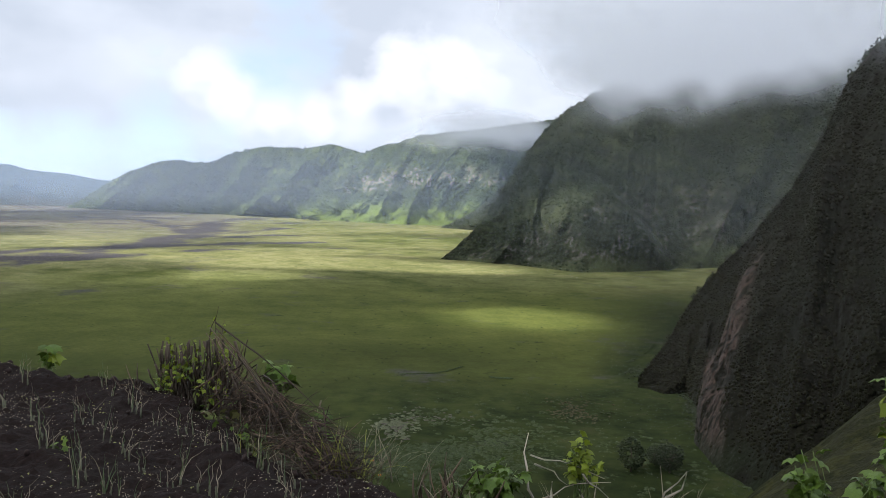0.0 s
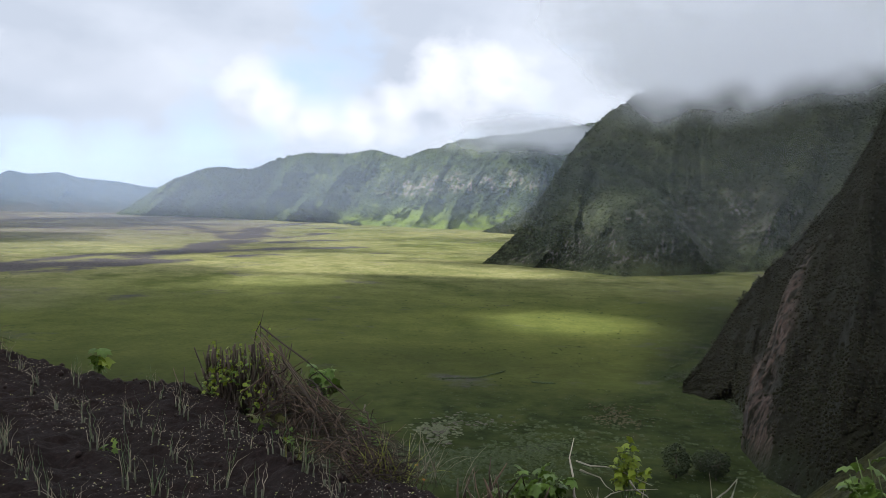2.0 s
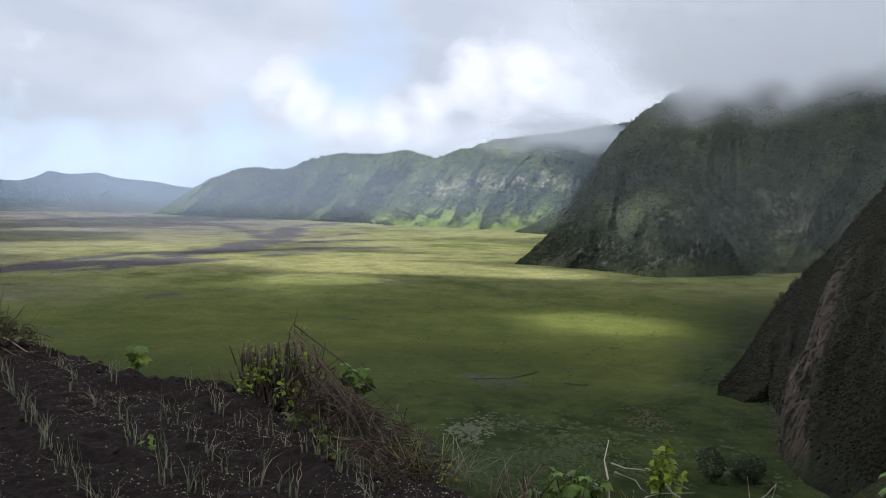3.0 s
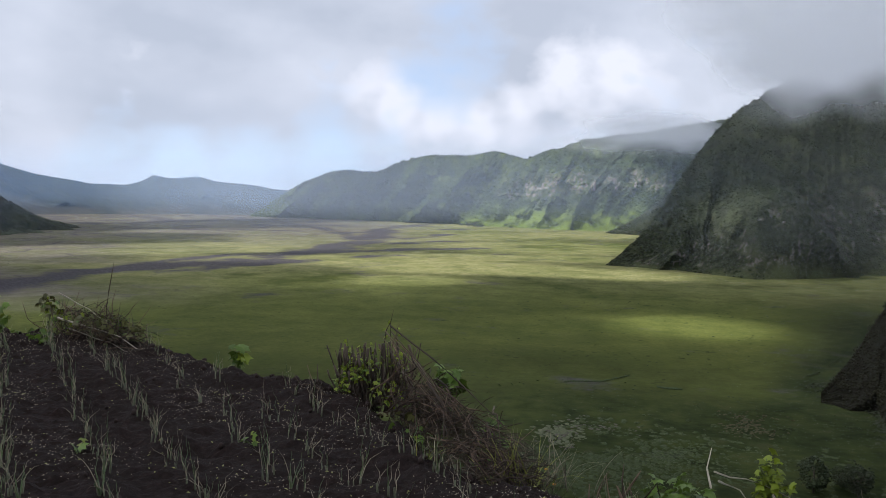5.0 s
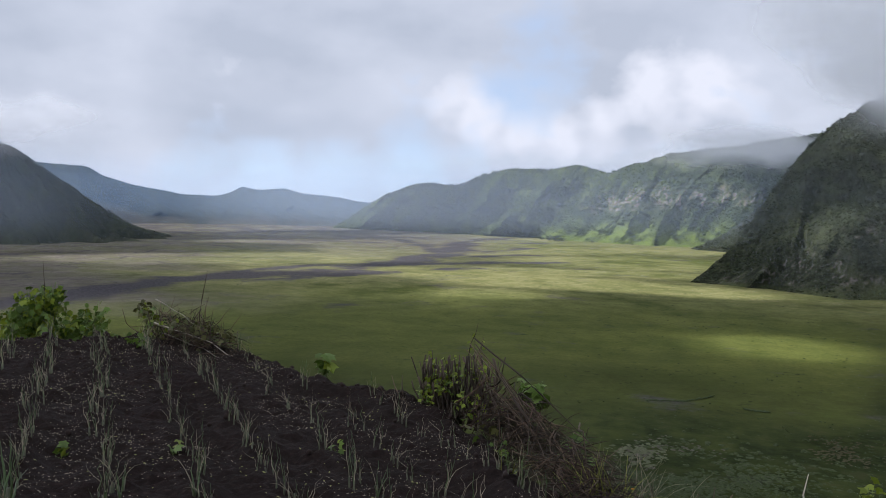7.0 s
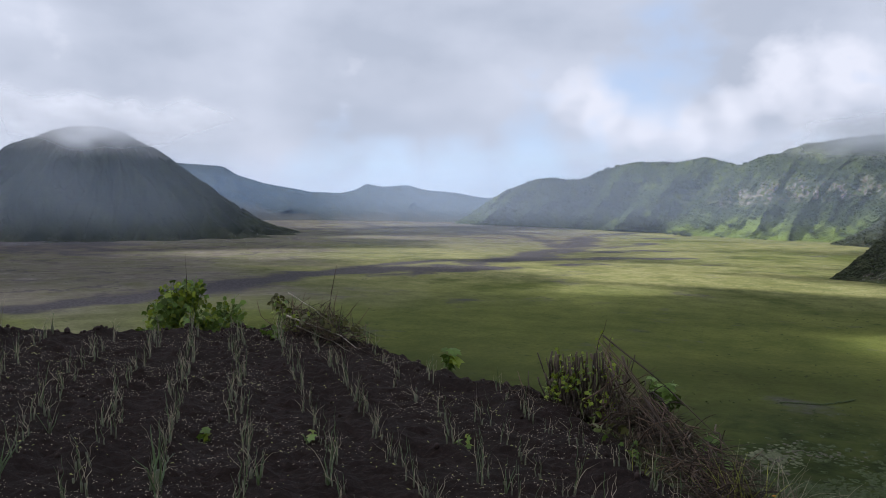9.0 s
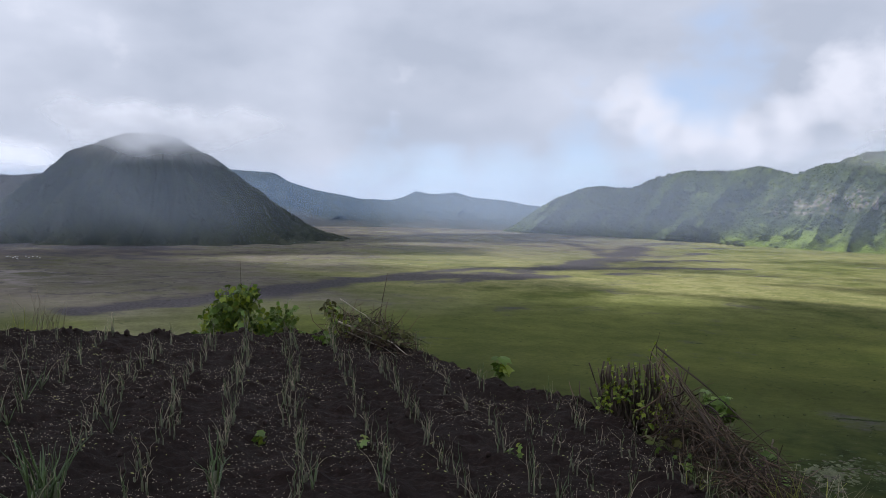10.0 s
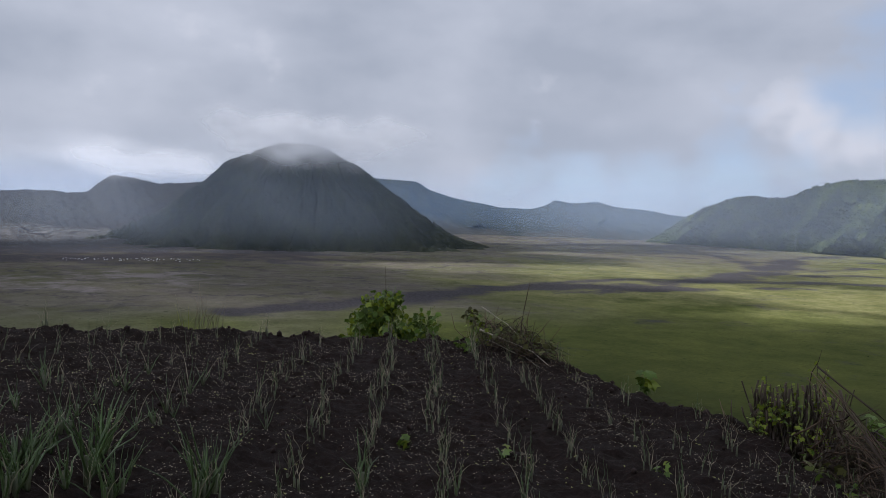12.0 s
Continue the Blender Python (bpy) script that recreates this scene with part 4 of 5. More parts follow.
# ---- leeks ----
def curved(base, lean, turn, length, sag, steps=5):
    """Points of a stem that leans, then sags over."""
    pts, p, a = [Vector(base)], Vector(base), lean
    for k in range(steps):
        a += sag / steps
        p = p + Vector((math.sin(a) * math.cos(turn), math.sin(a) * math.sin(turn), math.cos(a))) * (length / steps)
        pts.append(p)
    return pts


def leek(height, leaves, withered, seed, fat=1.0, shafts=3):
    """A leek clump: a few pale shafts in a row with slim tubular leaves."""
    g = random.Random(seed)
    root = thing("leek", (0, 0, 0), "", "leek")
    for n in range(shafts):
        o = Vector((g.gauss(0, 0.012), 0.055 * (n - (shafts - 1) / 2) + g.gauss(0, 0.012), -0.03)) if shafts > 1 else Vector((0, 0, -0.03))
        bm = bmesh.new()
        tube(bm, curved(o, g.uniform(0, 0.15), g.uniform(0, 6.3), 0.08 * fat ** 0.5, 0.0, 2), [0.0055 * fat, 0.005 * fat, 0.004 * fat], 6)
        shaft = part("shaft", to_mesh("shaft", bm, MAT_LEEK_WHITE), root)
        for k in range(leaves):
            dead = g.random() < withered
            length = height * g.uniform(0.5, 1.05)
            bm = bmesh.new()
            pts = curved(o + Vector((0, 0, 0.02 if fat > 1.3 else 0.06)), g.uniform(0.0, 0.17) * (3.9 if fat > 1.3 else 1), g.uniform(0, 6.3), length,
                         g.uniform(-0.1, 0.26) * (2.4 if fat > 1.3 else 1) + (1.6 * g.random() ** 2 if dead else 0))
            pts = [p + Vector((g.gauss(0, 0.006), g.gauss(0, 0.006), 0)) * (j > 1) for j, p in enumerate(pts)]
            w = 0.0025 * fat * g.uniform(0.75, 1.2) * (0.65 if dead else 1)
            tube(bm, pts, [w * 0.8, w, w * 0.95, w * 0.75, w * 0.45, w * 0.12], 5, 0.6)
            part("leaf", to_mesh("leaf", bm, MAT_LEEK_PALE if dead else MAT_LEEK), shaft)
    return root


SLIM, FULL = "slim half-withered leeks in a row", "full green leek clump with thick leaves"
KINDS = [("leek", leek(0.23, 2, 0.6, 1, 1.15), SLIM), ("leek", leek(0.25, 2, 0.6, 2, 1.0, 3), SLIM), ("leek", leek(0.17, 2, 0.7, 3), "small withered leeks in a row"),
         ("leek", leek(0.25, 3, 0.6, 4, 1.1, 2), SLIM), ("leek", leek(0.19, 3, 0.65, 8, 1.1, 2), "small withered leeks in a row"),
         ("big", leek(0.40, 9, 0.10, 5, 2.7, 3), FULL), ("big", leek(0.33, 9, 0.12, 6, 2.5, 1), FULL), ("big", leek(0.31, 5, 0.2, 9, 2.0, 1), "green leek with a few thick leaves")]


def plant(kind, x, y, size, label):
    m = Matrix.LocRotScale(Vector((x, y, float(soil_z(x, y)) - 0.005)), Euler((rng.gauss(0, 0.07), rng.gauss(0, 0.07), 0.69 + rng.gauss(0, 0.3) + rng.choice((0, 3.14)))), None)
    ob = copy_thing(kind, m)
    ob.scale = (size, size, size * rng.uniform(0.85, 1.15))
    tagged(ob, label, "leek", "leek rows")


for i, off in enumerate(ROW_OFFSETS):
    s = 1.6 + 0.11 * i % 0.3
    while s < 12.0:
        s += rng.uniform(0.11, 0.26) * (2.1 if i < 4 else 1.5 if i < 6 else 1.05 if i in (7, 8, 9) else 1.8 if i > 10 else 1.3)
        side = off + rng.gauss(0, 0.03)
        x, y = ROW_SIDE * side + ROW_DIR * s
        if inside(x, y) < 0.10 or y < 1.5 or x < -8.2 or (rng.random() < 0.10):
            continue
        k = rng.randrange(5)
        if off < -1.4 and s < 6.2 and rng.random() < 0.5:
            k = 7
        plant(KINDS[k][1], x, y, rng.uniform(0.72, 1.15), KINDS[k][2])
# the full clumps near the path
for x, y, k, size in [(-3.73, 1.62, 5, 1.05), (-3.62, 1.78, 6, 1.0), (-3.78, 1.98, 5, 1.1), (-4.2, 2.0, 6, 1.0), (-3.9, 1.75, 6, 1.1), (-4.05, 2.2, 5, 0.9),
                      (-3.3, 2.25, 5, 1.0), (-3.4, 2.38, 6, 0.9), (-2.92, 2.87, 6, 1.05), (-2.4, 3.5, 7, 1.0), (-4.34, 2.66, 6, 0.7), (-4.48, 2.88, 7, 0.7),
                      (-4.02, 3.2, 7, 0.75), (-5.24, 2.95, 7, 0.9), (-5.5, 2.6, 6, 0.8), (-2.6, 3.2, 7, 0.7), (-1.62, 3.95, 7, 0.7), (-4.7, 2.4, 7, 0.9), (-5.0, 2.2, 6, 0.8),
                      (-4.1, 1.8, 5, 0.9), (-4.4, 2.2, 6, 1.0), (-3.55, 1.95, 5, 0.8), (-4.3, 1.7, 5, 1.0), (-1.35, 4.27, 3, 1.2), (-1.16, 4.13, 0, 1.2), (-1.15, 4.75, 3, 1.15), (-1.0, 4.52, 3, 1.25), (-0.81, 4.36, 0, 1.1), (-1.84, 4.11, 3, 1.1)]:
    plant(KINDS[k][1], x, y, size, KINDS[k][2])
for name, ob, label in KINDS:
    for o in list(ob.children_recursive) + [ob]:
        bpy.data.objects.remove(o)


# ---- leaves, twigs ----
def lobed_leaf(size, lobes, seed, material, name="leaf"):
    """A cupped, lobed leaf on its stalk, lying along +x."""
    g = random.Random(seed)
    bm = bmesh.new()
    centre = bm.verts.new((size * 0.42, 0, 0))
    ring = []
    n = lobes * 2
    for k in range(n + 1):
        a = -2.55 + 5.1 * k / n
        r = size * (0.62 if k % 2 else 0.40) * g.uniform(0.88, 1.12) * (1.0 + 0.25 * math.cos(a))
        p = Vector((size * 0.42 + math.cos(a) * r, math.sin(a) * r, 0))
        p.z = -0.30 * (p.y * p.y + (p.x - size * 0.4) ** 2) / size - size * 0.05 * (1 if k % 2 else -1)
        ring.append(bm.verts.new(p))
    for a, b in zip(ring, ring[1:]):
        bm.faces.new((centre, a, b))
    base = bm.verts.new((size * 0.05, 0, -size * 0.02))
    bm.faces.new((centre, base, ring[0]))
    bm.faces.new((centre, ring[-1], base))
    return to_mesh(name, bm, material)


LEAVES = [lobed_leaf(1.0, 5, s, MAT_LEAF) for s in range(4)]
LIMES = [lobed_leaf(1.0, 4, s + 9, MAT_LIME) for s in range(3)]
FLAT_LEAVES = LIMES[:1] + LEAVES[:1]
WILTS = [lobed_leaf(1.0, 4, s + 19, MAT_WILT) for s in range(3)]


def twig_mesh(seed, bend, material, name="twig", sides=4, radii=(0.012, 0.011, 0.0095, 0.008, 0.006, 0.003), kink=0.012):
    """A crooked twig of length 1 along z, thickness 1 at its foot to be scaled across."""
    g = random.Random(seed)
    bm = bmesh.new()
    pts = [Vector((bend * math.sin(3.0 * k / 5) * 0.4 + g.gauss(0, kink), g.gauss(0, kink), k / 5)) for k in range(6)]
    tube(bm, pts, radii, sides)
    return to_mesh(name, bm, material)


TWIGS = [twig_mesh(s, b, MAT_TWIG) for s, b in ((1, 0.05), (2, 0.2), (3, 0.4), (4, 0.1), (5, 0.3))]
CROOKED = [twig_mesh(s, b, MAT_TWIG, kink=0.03) for s, b in ((6, 0.5), (7, 0.75), (8, 0.2))]
PALES = [twig_mesh(s, b, MAT_PALE_TWIG) for s, b in ((11, 0.08), (12, 0.25), (13, 0.5))]
STEMS = [twig_mesh(s, b, MAT_STUMP, "stem", 6, (0.012, 0.0118, 0.0113, 0.011, 0.0104, 0.0102), 0.02) for s, b in ((21, 0.04), (22, 0.1), (23, 0.16))]


def aim(p, q, thick=1.0, spin=0.0):
    """The pose that lays a mesh of length 1 along z from p to q."""
    p, q = Vector(p), Vector(q)
    d = q - p
    return Matrix.LocRotScale(p, d.to_track_quat("Z", "Y") @ Euler((0, 0, spin)).to_quaternion(), (thick, thick, d.length))


def leafy(parent, at, size, mesh, g, tilt=0.5):
    e = Euler((g.gauss(0, 0.5), g.gauss(tilt, 0.45), g.uniform(0, 6.3)))
    part("leaf", mesh, parent, Matrix.LocRotScale(Vector(at), e, (size, size, size)))


def pruned_shrub(place):
    g = random.Random(41)
    root = thing("pruned_shrub", place, "pruned shrub of cut brown stems with fresh green shoots", "shrub")
    along_, across = Vector((0.93, -0.37, 0.0)), Vector((0.37, 0.93, 0.0))
    for k in range(105):
        a = g.uniform(0, 6.3)
        r = g.uniform(0, 1) ** 0.6
        u, w = 0.38 * r * math.cos(a), 0.13 * r * math.sin(a)
        b = along_ * u + across * w + Vector((0, 0, -0.08))
        h = g.choice((g.uniform(0.18, 0.34), g.uniform(0.30, 0.48), g.uniform(0.34, 0.50))) * (1.0 + 0.15 * u / 0.38)
        tip = b + along_ * (u * 0.3 + g.gauss(0, 0.03)) + across * (w * 0.3 + g.gauss(0, 0.03)) + Vector((0, 0, h + 0.08))
        part("stem", g.choice(STEMS), root, aim(b, tip, g.choice((g.uniform(0.4, 0.7), g.uniform(0.7, 1.3))), g.uniform(0, 6)))
    for x, top in ((-0.20, 0.50), (0.14, 0.66), (0.20, 0.62), (0.05, 0.48), (-0.28, 0.42), (0.30, 0.46), (-0.08, 0.46)):
        b = along_ * x + across * g.uniform(-0.05, 0.05) + Vector((0, 0, 0.2))
        tip = b + Vector((g.gauss(0.0, 0.035), g.gauss(0, 0.035), top - 0.2))
        part("shoot", g.choice(STEMS), root, aim(b, tip, 0.28, 1.0), "thin green shoot")
        for j in range(7):
            leafy(root, b.lerp(tip, 0.3 + 0.7 * j / 6) + Vector((g.gauss(0, 0.016), g.gauss(0, 0.016), 0)), g.uniform(0.022, 0.04), g.choice(LIMES), g)
    for k in range(17):
        c = along_ * g.choice((g.uniform(-0.30, -0.05), g.uniform(-0.2, 0.3))) + across * g.uniform(-0.2, -0.04) + Vector((0, 0, g.uniform(0.10, 0.40)))
        for j in range(13):
            leafy(root, c + Vector((g.gauss(0, 0.035), g.gauss(0, 0.03), g.gauss(0, 0.03))), g.uniform(0.02, 0.038), g.choice(LIMES * 4 + LEAVES), g)
    for p, q, w in (((-0.38, -0.02, -0.02), (-0.72, 0.1, 0.17), 0.8), ((-0.36, 0.0, 0.0), (-0.58, 0.05, 0.26), 0.8), ((-0.56, 0.1, 0.08), (-0.78, 0.08, 0.12), 0.6), ((-0.46, 0.05, 0.04), (-0.8, 0.15, 0.03), 0.6), ((-0.25, -0.2, 0.02), (-0.44, -0.08, 0.30), 0.9), ((-0.18, -0.22, -0.02), (-0.40, -0.2, 0.16), 0.7)):
        part("twig", TWIGS[1], root, aim(p, q, w))
    return root


g = random.Random(77)
SHRUB = (-1.90, 6.42, -0.24)
pruned_shrub(SHRUB)


def brush_slope(top, front, t, v):
    """A place on the heap's side: t along it, v from its top to its foot."""
    i = min(int(t), len(top) - 2)
    return Vector(top[i]).lerp(Vector(top[i + 1]), t - i).lerp(Vector(front[i]).lerp(Vector(front[i + 1]), t - i), v)


def brush_heap(place, label, top, front, twigs, fine, g):
    """A sloping heap of long cut twigs over a tangle of fine ones, lying downhill and across each other."""
    root = thing("brush_pile", place, label, "brush pile")
    o = Vector(place)
    n = len(top) - 1
    for k in range(twigs):
        t, v = g.random() ** 0.9 * n * 0.999, g.random()
        c = brush_slope(top, front, t, v)
        down = (brush_slope(top, front, min(t + 0.3, n * 0.999), v) - c).normalized()
        fall = (brush_slope(top, front, t, 1) - brush_slope(top, front, t, 0)).normalized()
        d = (down * g.uniform(0.5, 1.2) + fall * g.gauss(0.1, 0.6) + Vector((g.gauss(0, 0.18), g.gauss(0, 0.18), g.gauss(0.08, 0.2)))).normalized() * g.uniform(0.22, 0.62)
        c = c - o + Vector((g.gauss(0, 0.03), g.gauss(0, 0.03), abs(g.gauss(0.02, 0.035))))
        part("twig", g.choice(TWIGS[2:3] + CROOKED * 3), root, aim(c - d * 0.5, c + d * 0.5, g.choice((g.uniform(0.14, 0.3), g.uniform(0.18, 0.4), g.uniform(0.35, 0.6))), g.uniform(0, 6)))
    under = bmesh.new()
    for k in range(fine):
        t, v = g.random() * n * 0.999, g.random()
        p = brush_slope(top, front, t, v) - o + Vector((g.gauss(0.03, 0.05), g.gauss(0.03, 0.05), g.gauss(-0.05, 0.05)))
        down = (brush_slope(top, front, min(t + 0.3, n * 0.999), v) - brush_slope(top, front, t, v)).normalized()
        d = (down + Vector((g.gauss(0, 0.5), g.gauss(0, 0.5), g.gauss(0, 0.4)))).normalized() * g.uniform(0.10, 0.30)
        r = g.uniform(0.0012, 0.004)
        bend = Vector((g.gauss(0, 0.02), g.gauss(0, 0.02), g.gauss(0.012, 0.02)))
        tube(under, [p, p + d * 0.33 + bend * 0.8, p + d * 0.66 + bend, p + d], [r, r * 0.9, r * 0.7, r * 0.3], 4)
    part("twig_tangle", to_mesh("twig_tangle", under, MAT_BRUSH_SHADED), root, None, "tangle of fine dead twigs")["kind"] = "stuff"
    return root


PILE = Vector((-1.5, 5.9, -0.1))
pile = brush_heap(PILE, "heap of dead brown twigs and cut branches beside the shrub",
                  [(-1.52, 6.15, 0.02), (-1.35, 5.92, 0.05), (-1.08, 5.55, 0.03), (-0.78, 5.12, -0.03), (-0.54, 4.88, -0.14)],
                  [(-1.62, 6.0, -0.20), (-1.42, 5.62, -0.20), (-1.12, 5.2, -0.19), (-0.82, 4.68, -0.17), (-0.55, 4.45, -0.21)], 165, 1700, g)
for p, q, w in (((-1.74, 6.32, 0.40), (-0.66, 4.98, 0.06), 1.5), ((-1.72, 6.28, 0.36), (-0.98, 5.3, -0.02), 1.1), ((-1.70, 6.25, 0.32), (-1.1, 5.35, 0.02), 0.8), ((-1.76, 6.3, 0.10), (-1.73, 6.36, 0.52), 1.0), ((-1.6, 6.15, 0.0), (-1.62, 6.2, 0.44), 0.9),
                ((-1.42, 5.85, 0.22), (-0.95, 5.15, -0.14), 1.2), ((-1.28, 5.66, 0.12), (-0.93, 5.05, -0.22), 2.4), ((-1.25, 5.7, 0.1), (-0.6, 4.75, -0.1), 1.2), ((-1.5, 6.05, 0.2), (-1.05, 4.95, -0.12), 1.4),
                ((-1.45, 5.9, 0.05), (-0.85, 4.7, -0.12), 1.1), ((-1.6, 6.1, 0.1), (-1.3, 5.35, -0.1), 1.3), ((-1.62, 6.2, 0.0), (-1.45, 5.9, 0.26), 1.6), ((-1.78, 6.1, -0.1), (-1.52, 6.1, 0.22), 1.5)):
    part("branch", g.choice(TWIGS[1:3] + CROOKED[2:] + TWIGS[3:4]), pile, aim(Vector(p) - PILE, Vector(q) - PILE, w * 0.46), "long cut branch")
for k in range(6):
    p = Vector((-1.72, 6.28, 0.36)) + Vector((g.gauss(0, 0.05), g.gauss(0, 0.05), g.gauss(-0.05, 0.05)))
    q = brush_slope([(-1.3, 5.75, 0.16), (-0.6, 4.95, 0.06)], [(-1.3, 5.6, 0.0), (-0.8, 4.9, -0.1)], g.uniform(0, 0.99), g.random())
    part("branch", g.choice(TWIGS[1:3] + CROOKED[:2]), pile, aim(p - PILE, q - PILE, g.uniform(0.2, 0.4), g.uniform(2.5, 4)), "thin arching cut branch")
for k in range(20):
    t = g.random()
    leafy(pile, Vector((-0.20, 0.15, -0.02)).lerp(Vector((0.25, -0.75, -0.04)), t) + Vector((g.gauss(0, 0.07), g.gauss(0, 0.07), g.uniform(-0.03, 0.1))), g.uniform(0.03, 0.06), g.choice(LIMES + LEAVES + WILTS), g)

o = Vector((-5.75, 7.75, -0.05))
pile = brush_heap(o, "heap of dead twigs and wilted weeds on the field's edge",
                  [(-5.8, 7.8, 0.12), (-5.3, 7.65, 0.22), (-4.8, 7.45, 0.12), (-4.3, 7.2, -0.08)],
                  [(-5.75, 7.55, -0.08), (-5.25, 7.35, -0.06), (-4.75, 7.15, -0.1), (-4.3, 7.0, -0.16)], 80, 520, g)
for k in range(34):
    b = Vector((g.uniform(-0.05, 1.2), -0.15, -0.02))
    b.y -= 0.25 * b.x + g.gauss(0, 0.06)
    part("stalk", g.choice(TWIGS), pile, aim(b, b + Vector((g.gauss(0, 0.12), g.gauss(0, 0.08), g.uniform(0.16, 0.42))), g.uniform(0.25, 0.6), g.uniform(0, 6)))
for p, q, w, mesh in (((-5.18, 7.75, -0.1), (-5.14, 7.85, 0.66), 1.1, TWIGS[3]), ((-4.98, 7.5, -0.05), (-4.66, 7.55, 0.34), 0.9, TWIGS[0]), ((-4.95, 7.5, 0.0), (-4.98, 7.6, 0.38), 0.7, TWIGS[0]), ((-5.45, 7.6, 0.0), (-5.62, 7.7, 0.36), 0.7, TWIGS[1]), ((-5.35, 7.6, 0.0), (-5.42, 7.7, 0.38), 0.6, TWIGS[2]), ((-5.0, 7.6, 0.0), (-5.02, 7.7, 0.40), 0.7, TWIGS[1]),
                      ((-5.5, 7.45, 0.12), (-4.25, 7.05, -0.12), 1.5, PALES[1]), ((-5.4, 7.45, 0.02), (-4.4, 7.1, -0.14), 1.1, PALES[0]), ((-5.6, 7.6, 0.35), (-5.0, 7.5, 0.1), 0.9, PALES[0])):
    part("branch", mesh, pile, aim(Vector(p) - o, Vector(q) - o, w * 0.6), "long bare branch")
for k in range(18):
    x = g.uniform(-0.1, 1.3)
    c = Vector((x, g.gauss(-0.12 - 0.2 * x, 0.08), g.uniform(0.02, 0.32 - 0.13 * x)))
    for j in range(9):
        leafy(pile, c + Vector((g.gauss(0, 0.05), g.gauss(0, 0.05), g.gauss(0, 0.04))), g.uniform(0.03, 0.075), g.choice(WILTS * 2 + (LIMES if x < 0.6 else WILTS) + LEAVES[:1]), g, 0.8)


def leaf_plant(name, place, label, category, stems, height, spread, leaves, size, seed, meshes=LEAVES, top=0.4, dome=0.0, droop=0.45):
    """Stems with broad leaves, most of them towards the top."""
    g = random.Random(seed)
    root = thing(name, place, label, category)
    for k in range(stems):
        a = g.uniform(0, 6.3)
        out = g.uniform(0.2, 1)
        tip = Vector((math.cos(a) * spread * out, math.sin(a) * spread * out, height * g.uniform(0.75, 1.0) * (1 - dome * out * out) if dome else height * g.uniform(0.6, 1.0)))
        bm = bmesh.new()
        pts = [Vector((0, 0, -0.05)).lerp(tip, j / 5) + Vector((g.gauss(0, 0.012), g.gauss(0, 0.012), 0.06 * height * math.sin(j / 5 * 3.1))) for j in range(6)]
        tube(bm, pts, [0.010 * height ** 0.5 * (1 - 0.13 * j) for j in range(6)], 5)
        stem = part("stem", to_mesh("stem", bm, MAT_STEM), root)
        for j in range(leaves):
            t = top + (1 - top) * (j + g.random()) / leaves
            at = Vector((0, 0, 0)).lerp(tip, t) + Vector((g.gauss(0, 0.06 * spread), g.gauss(0, 0.06 * spread), g.gauss(0, 0.02)))
            leafy(stem, at, size * g.uniform(0.65, 1.25), g.choice(meshes), g, droop)
    return root


def on_soil(x, y, dz=0.0):
    return (x, y, float(soil_z(x, y, False)) + dz)


leaf_plant("sapling", (-3.40, 7.1, -0.55), "young sapling with drooping broad green leaves", "sapling", 2, 0.56, 0.08, 9, 0.115, 3, LEAVES * 2 + LIMES, 0.90, 0.01, 0.6)
leaf_plant("bush", (-6.68, 7.15, -0.22), "dense bright green broad-leaved bush at the field's edge", "bush", 52, 0.80, 0.46, 19, 0.066, 4, LEAVES + LIMES, 0.25, 0.55, 0.9)
leaf_plant("bush", (-6.25, 7.35, -0.25), "rounded green broad-leaved bush at the field's edge", "bush", 24, 0.60, 0.34, 14, 0.062, 44, LEAVES * 2 + LIMES, 0.25, 0.55, 0.9)
leaf_plant("bush", (-7.05, 6.95, -0.2), "low bright green weed beside the bush", "bush", 9, 0.34, 0.26, 10, 0.07, 45, LEAVES * 2 + LIMES, 0.2, 0.4, 0.6)
leaf_plant("bush", (-6.1, 7.75, -0.35), "low green broad-leaved bush at the field's edge", "bush", 12, 0.36, 0.42, 8, 0.08, 6, LEAVES, 0.2, 0.5, 0.6)
leaf_plant("weed", on_soil(-2.93, 4.10), "small green broad-leaved weed among the leeks", "weed", 5, 0.025, 0.09, 2, 0.055, 7, FLAT_LEAVES, 0.7, 0.0, 0.1)
leaf_plant("weed", on_soil(-3.42, 3.72), "small green broad-leaved weed among the leeks", "weed", 5, 0.025, 0.08, 2, 0.05, 8, FLAT_LEAVES, 0.7, 0.0, 0.1)
leaf_plant("weed", on_soil(-5.45, 7.1), "small green broad-leaved weed among the leeks", "weed", 6, 0.10, 0.10, 3, 0.055, 9, LEAVES, 0.6)
leaf_plant("weed", on_soil(-2.2, 4.75), "small sprawling pale weed among the leeks", "weed", 5, 0.03, 0.09, 2, 0.045, 10, FLAT_LEAVES, 0.6, 0.0, 0.1)
leaf_plant("weed", (-1.58, 8.0, -0.82), "broad green weed growing behind the brush", "weed", 6, 0.62, 0.16, 8, 0.10, 12, LEAVES, 0.65)
leaf_plant("weed", (-0.95, 6.4, -0.75), "broad green weed growing behind the brush", "weed", 5, 0.50, 0.22, 6, 0.11, 13, LEAVES, 0.5)
leaf_plant("weed", (0.30, 4.95, -0.56), "broad-leaved green weed below the field's edge", "weed", 16, 0.40, 0.22, 8, 0.075, 14, LEAVES, 0.6)
leaf_plant("weed", (0.95, 5.3, -0.75), "bright young weed with lobed leaves", "weed", 9, 0.66, 0.13, 11, 0.048, 15, LIMES, 0.76)
leaf_plant("bush", (2.62, 5.35, -0.85), "leafy green bush below the field's edge", "bush", 14, 0.66, 0.32, 10, 0.105, 16, LEAVES, 0.4)
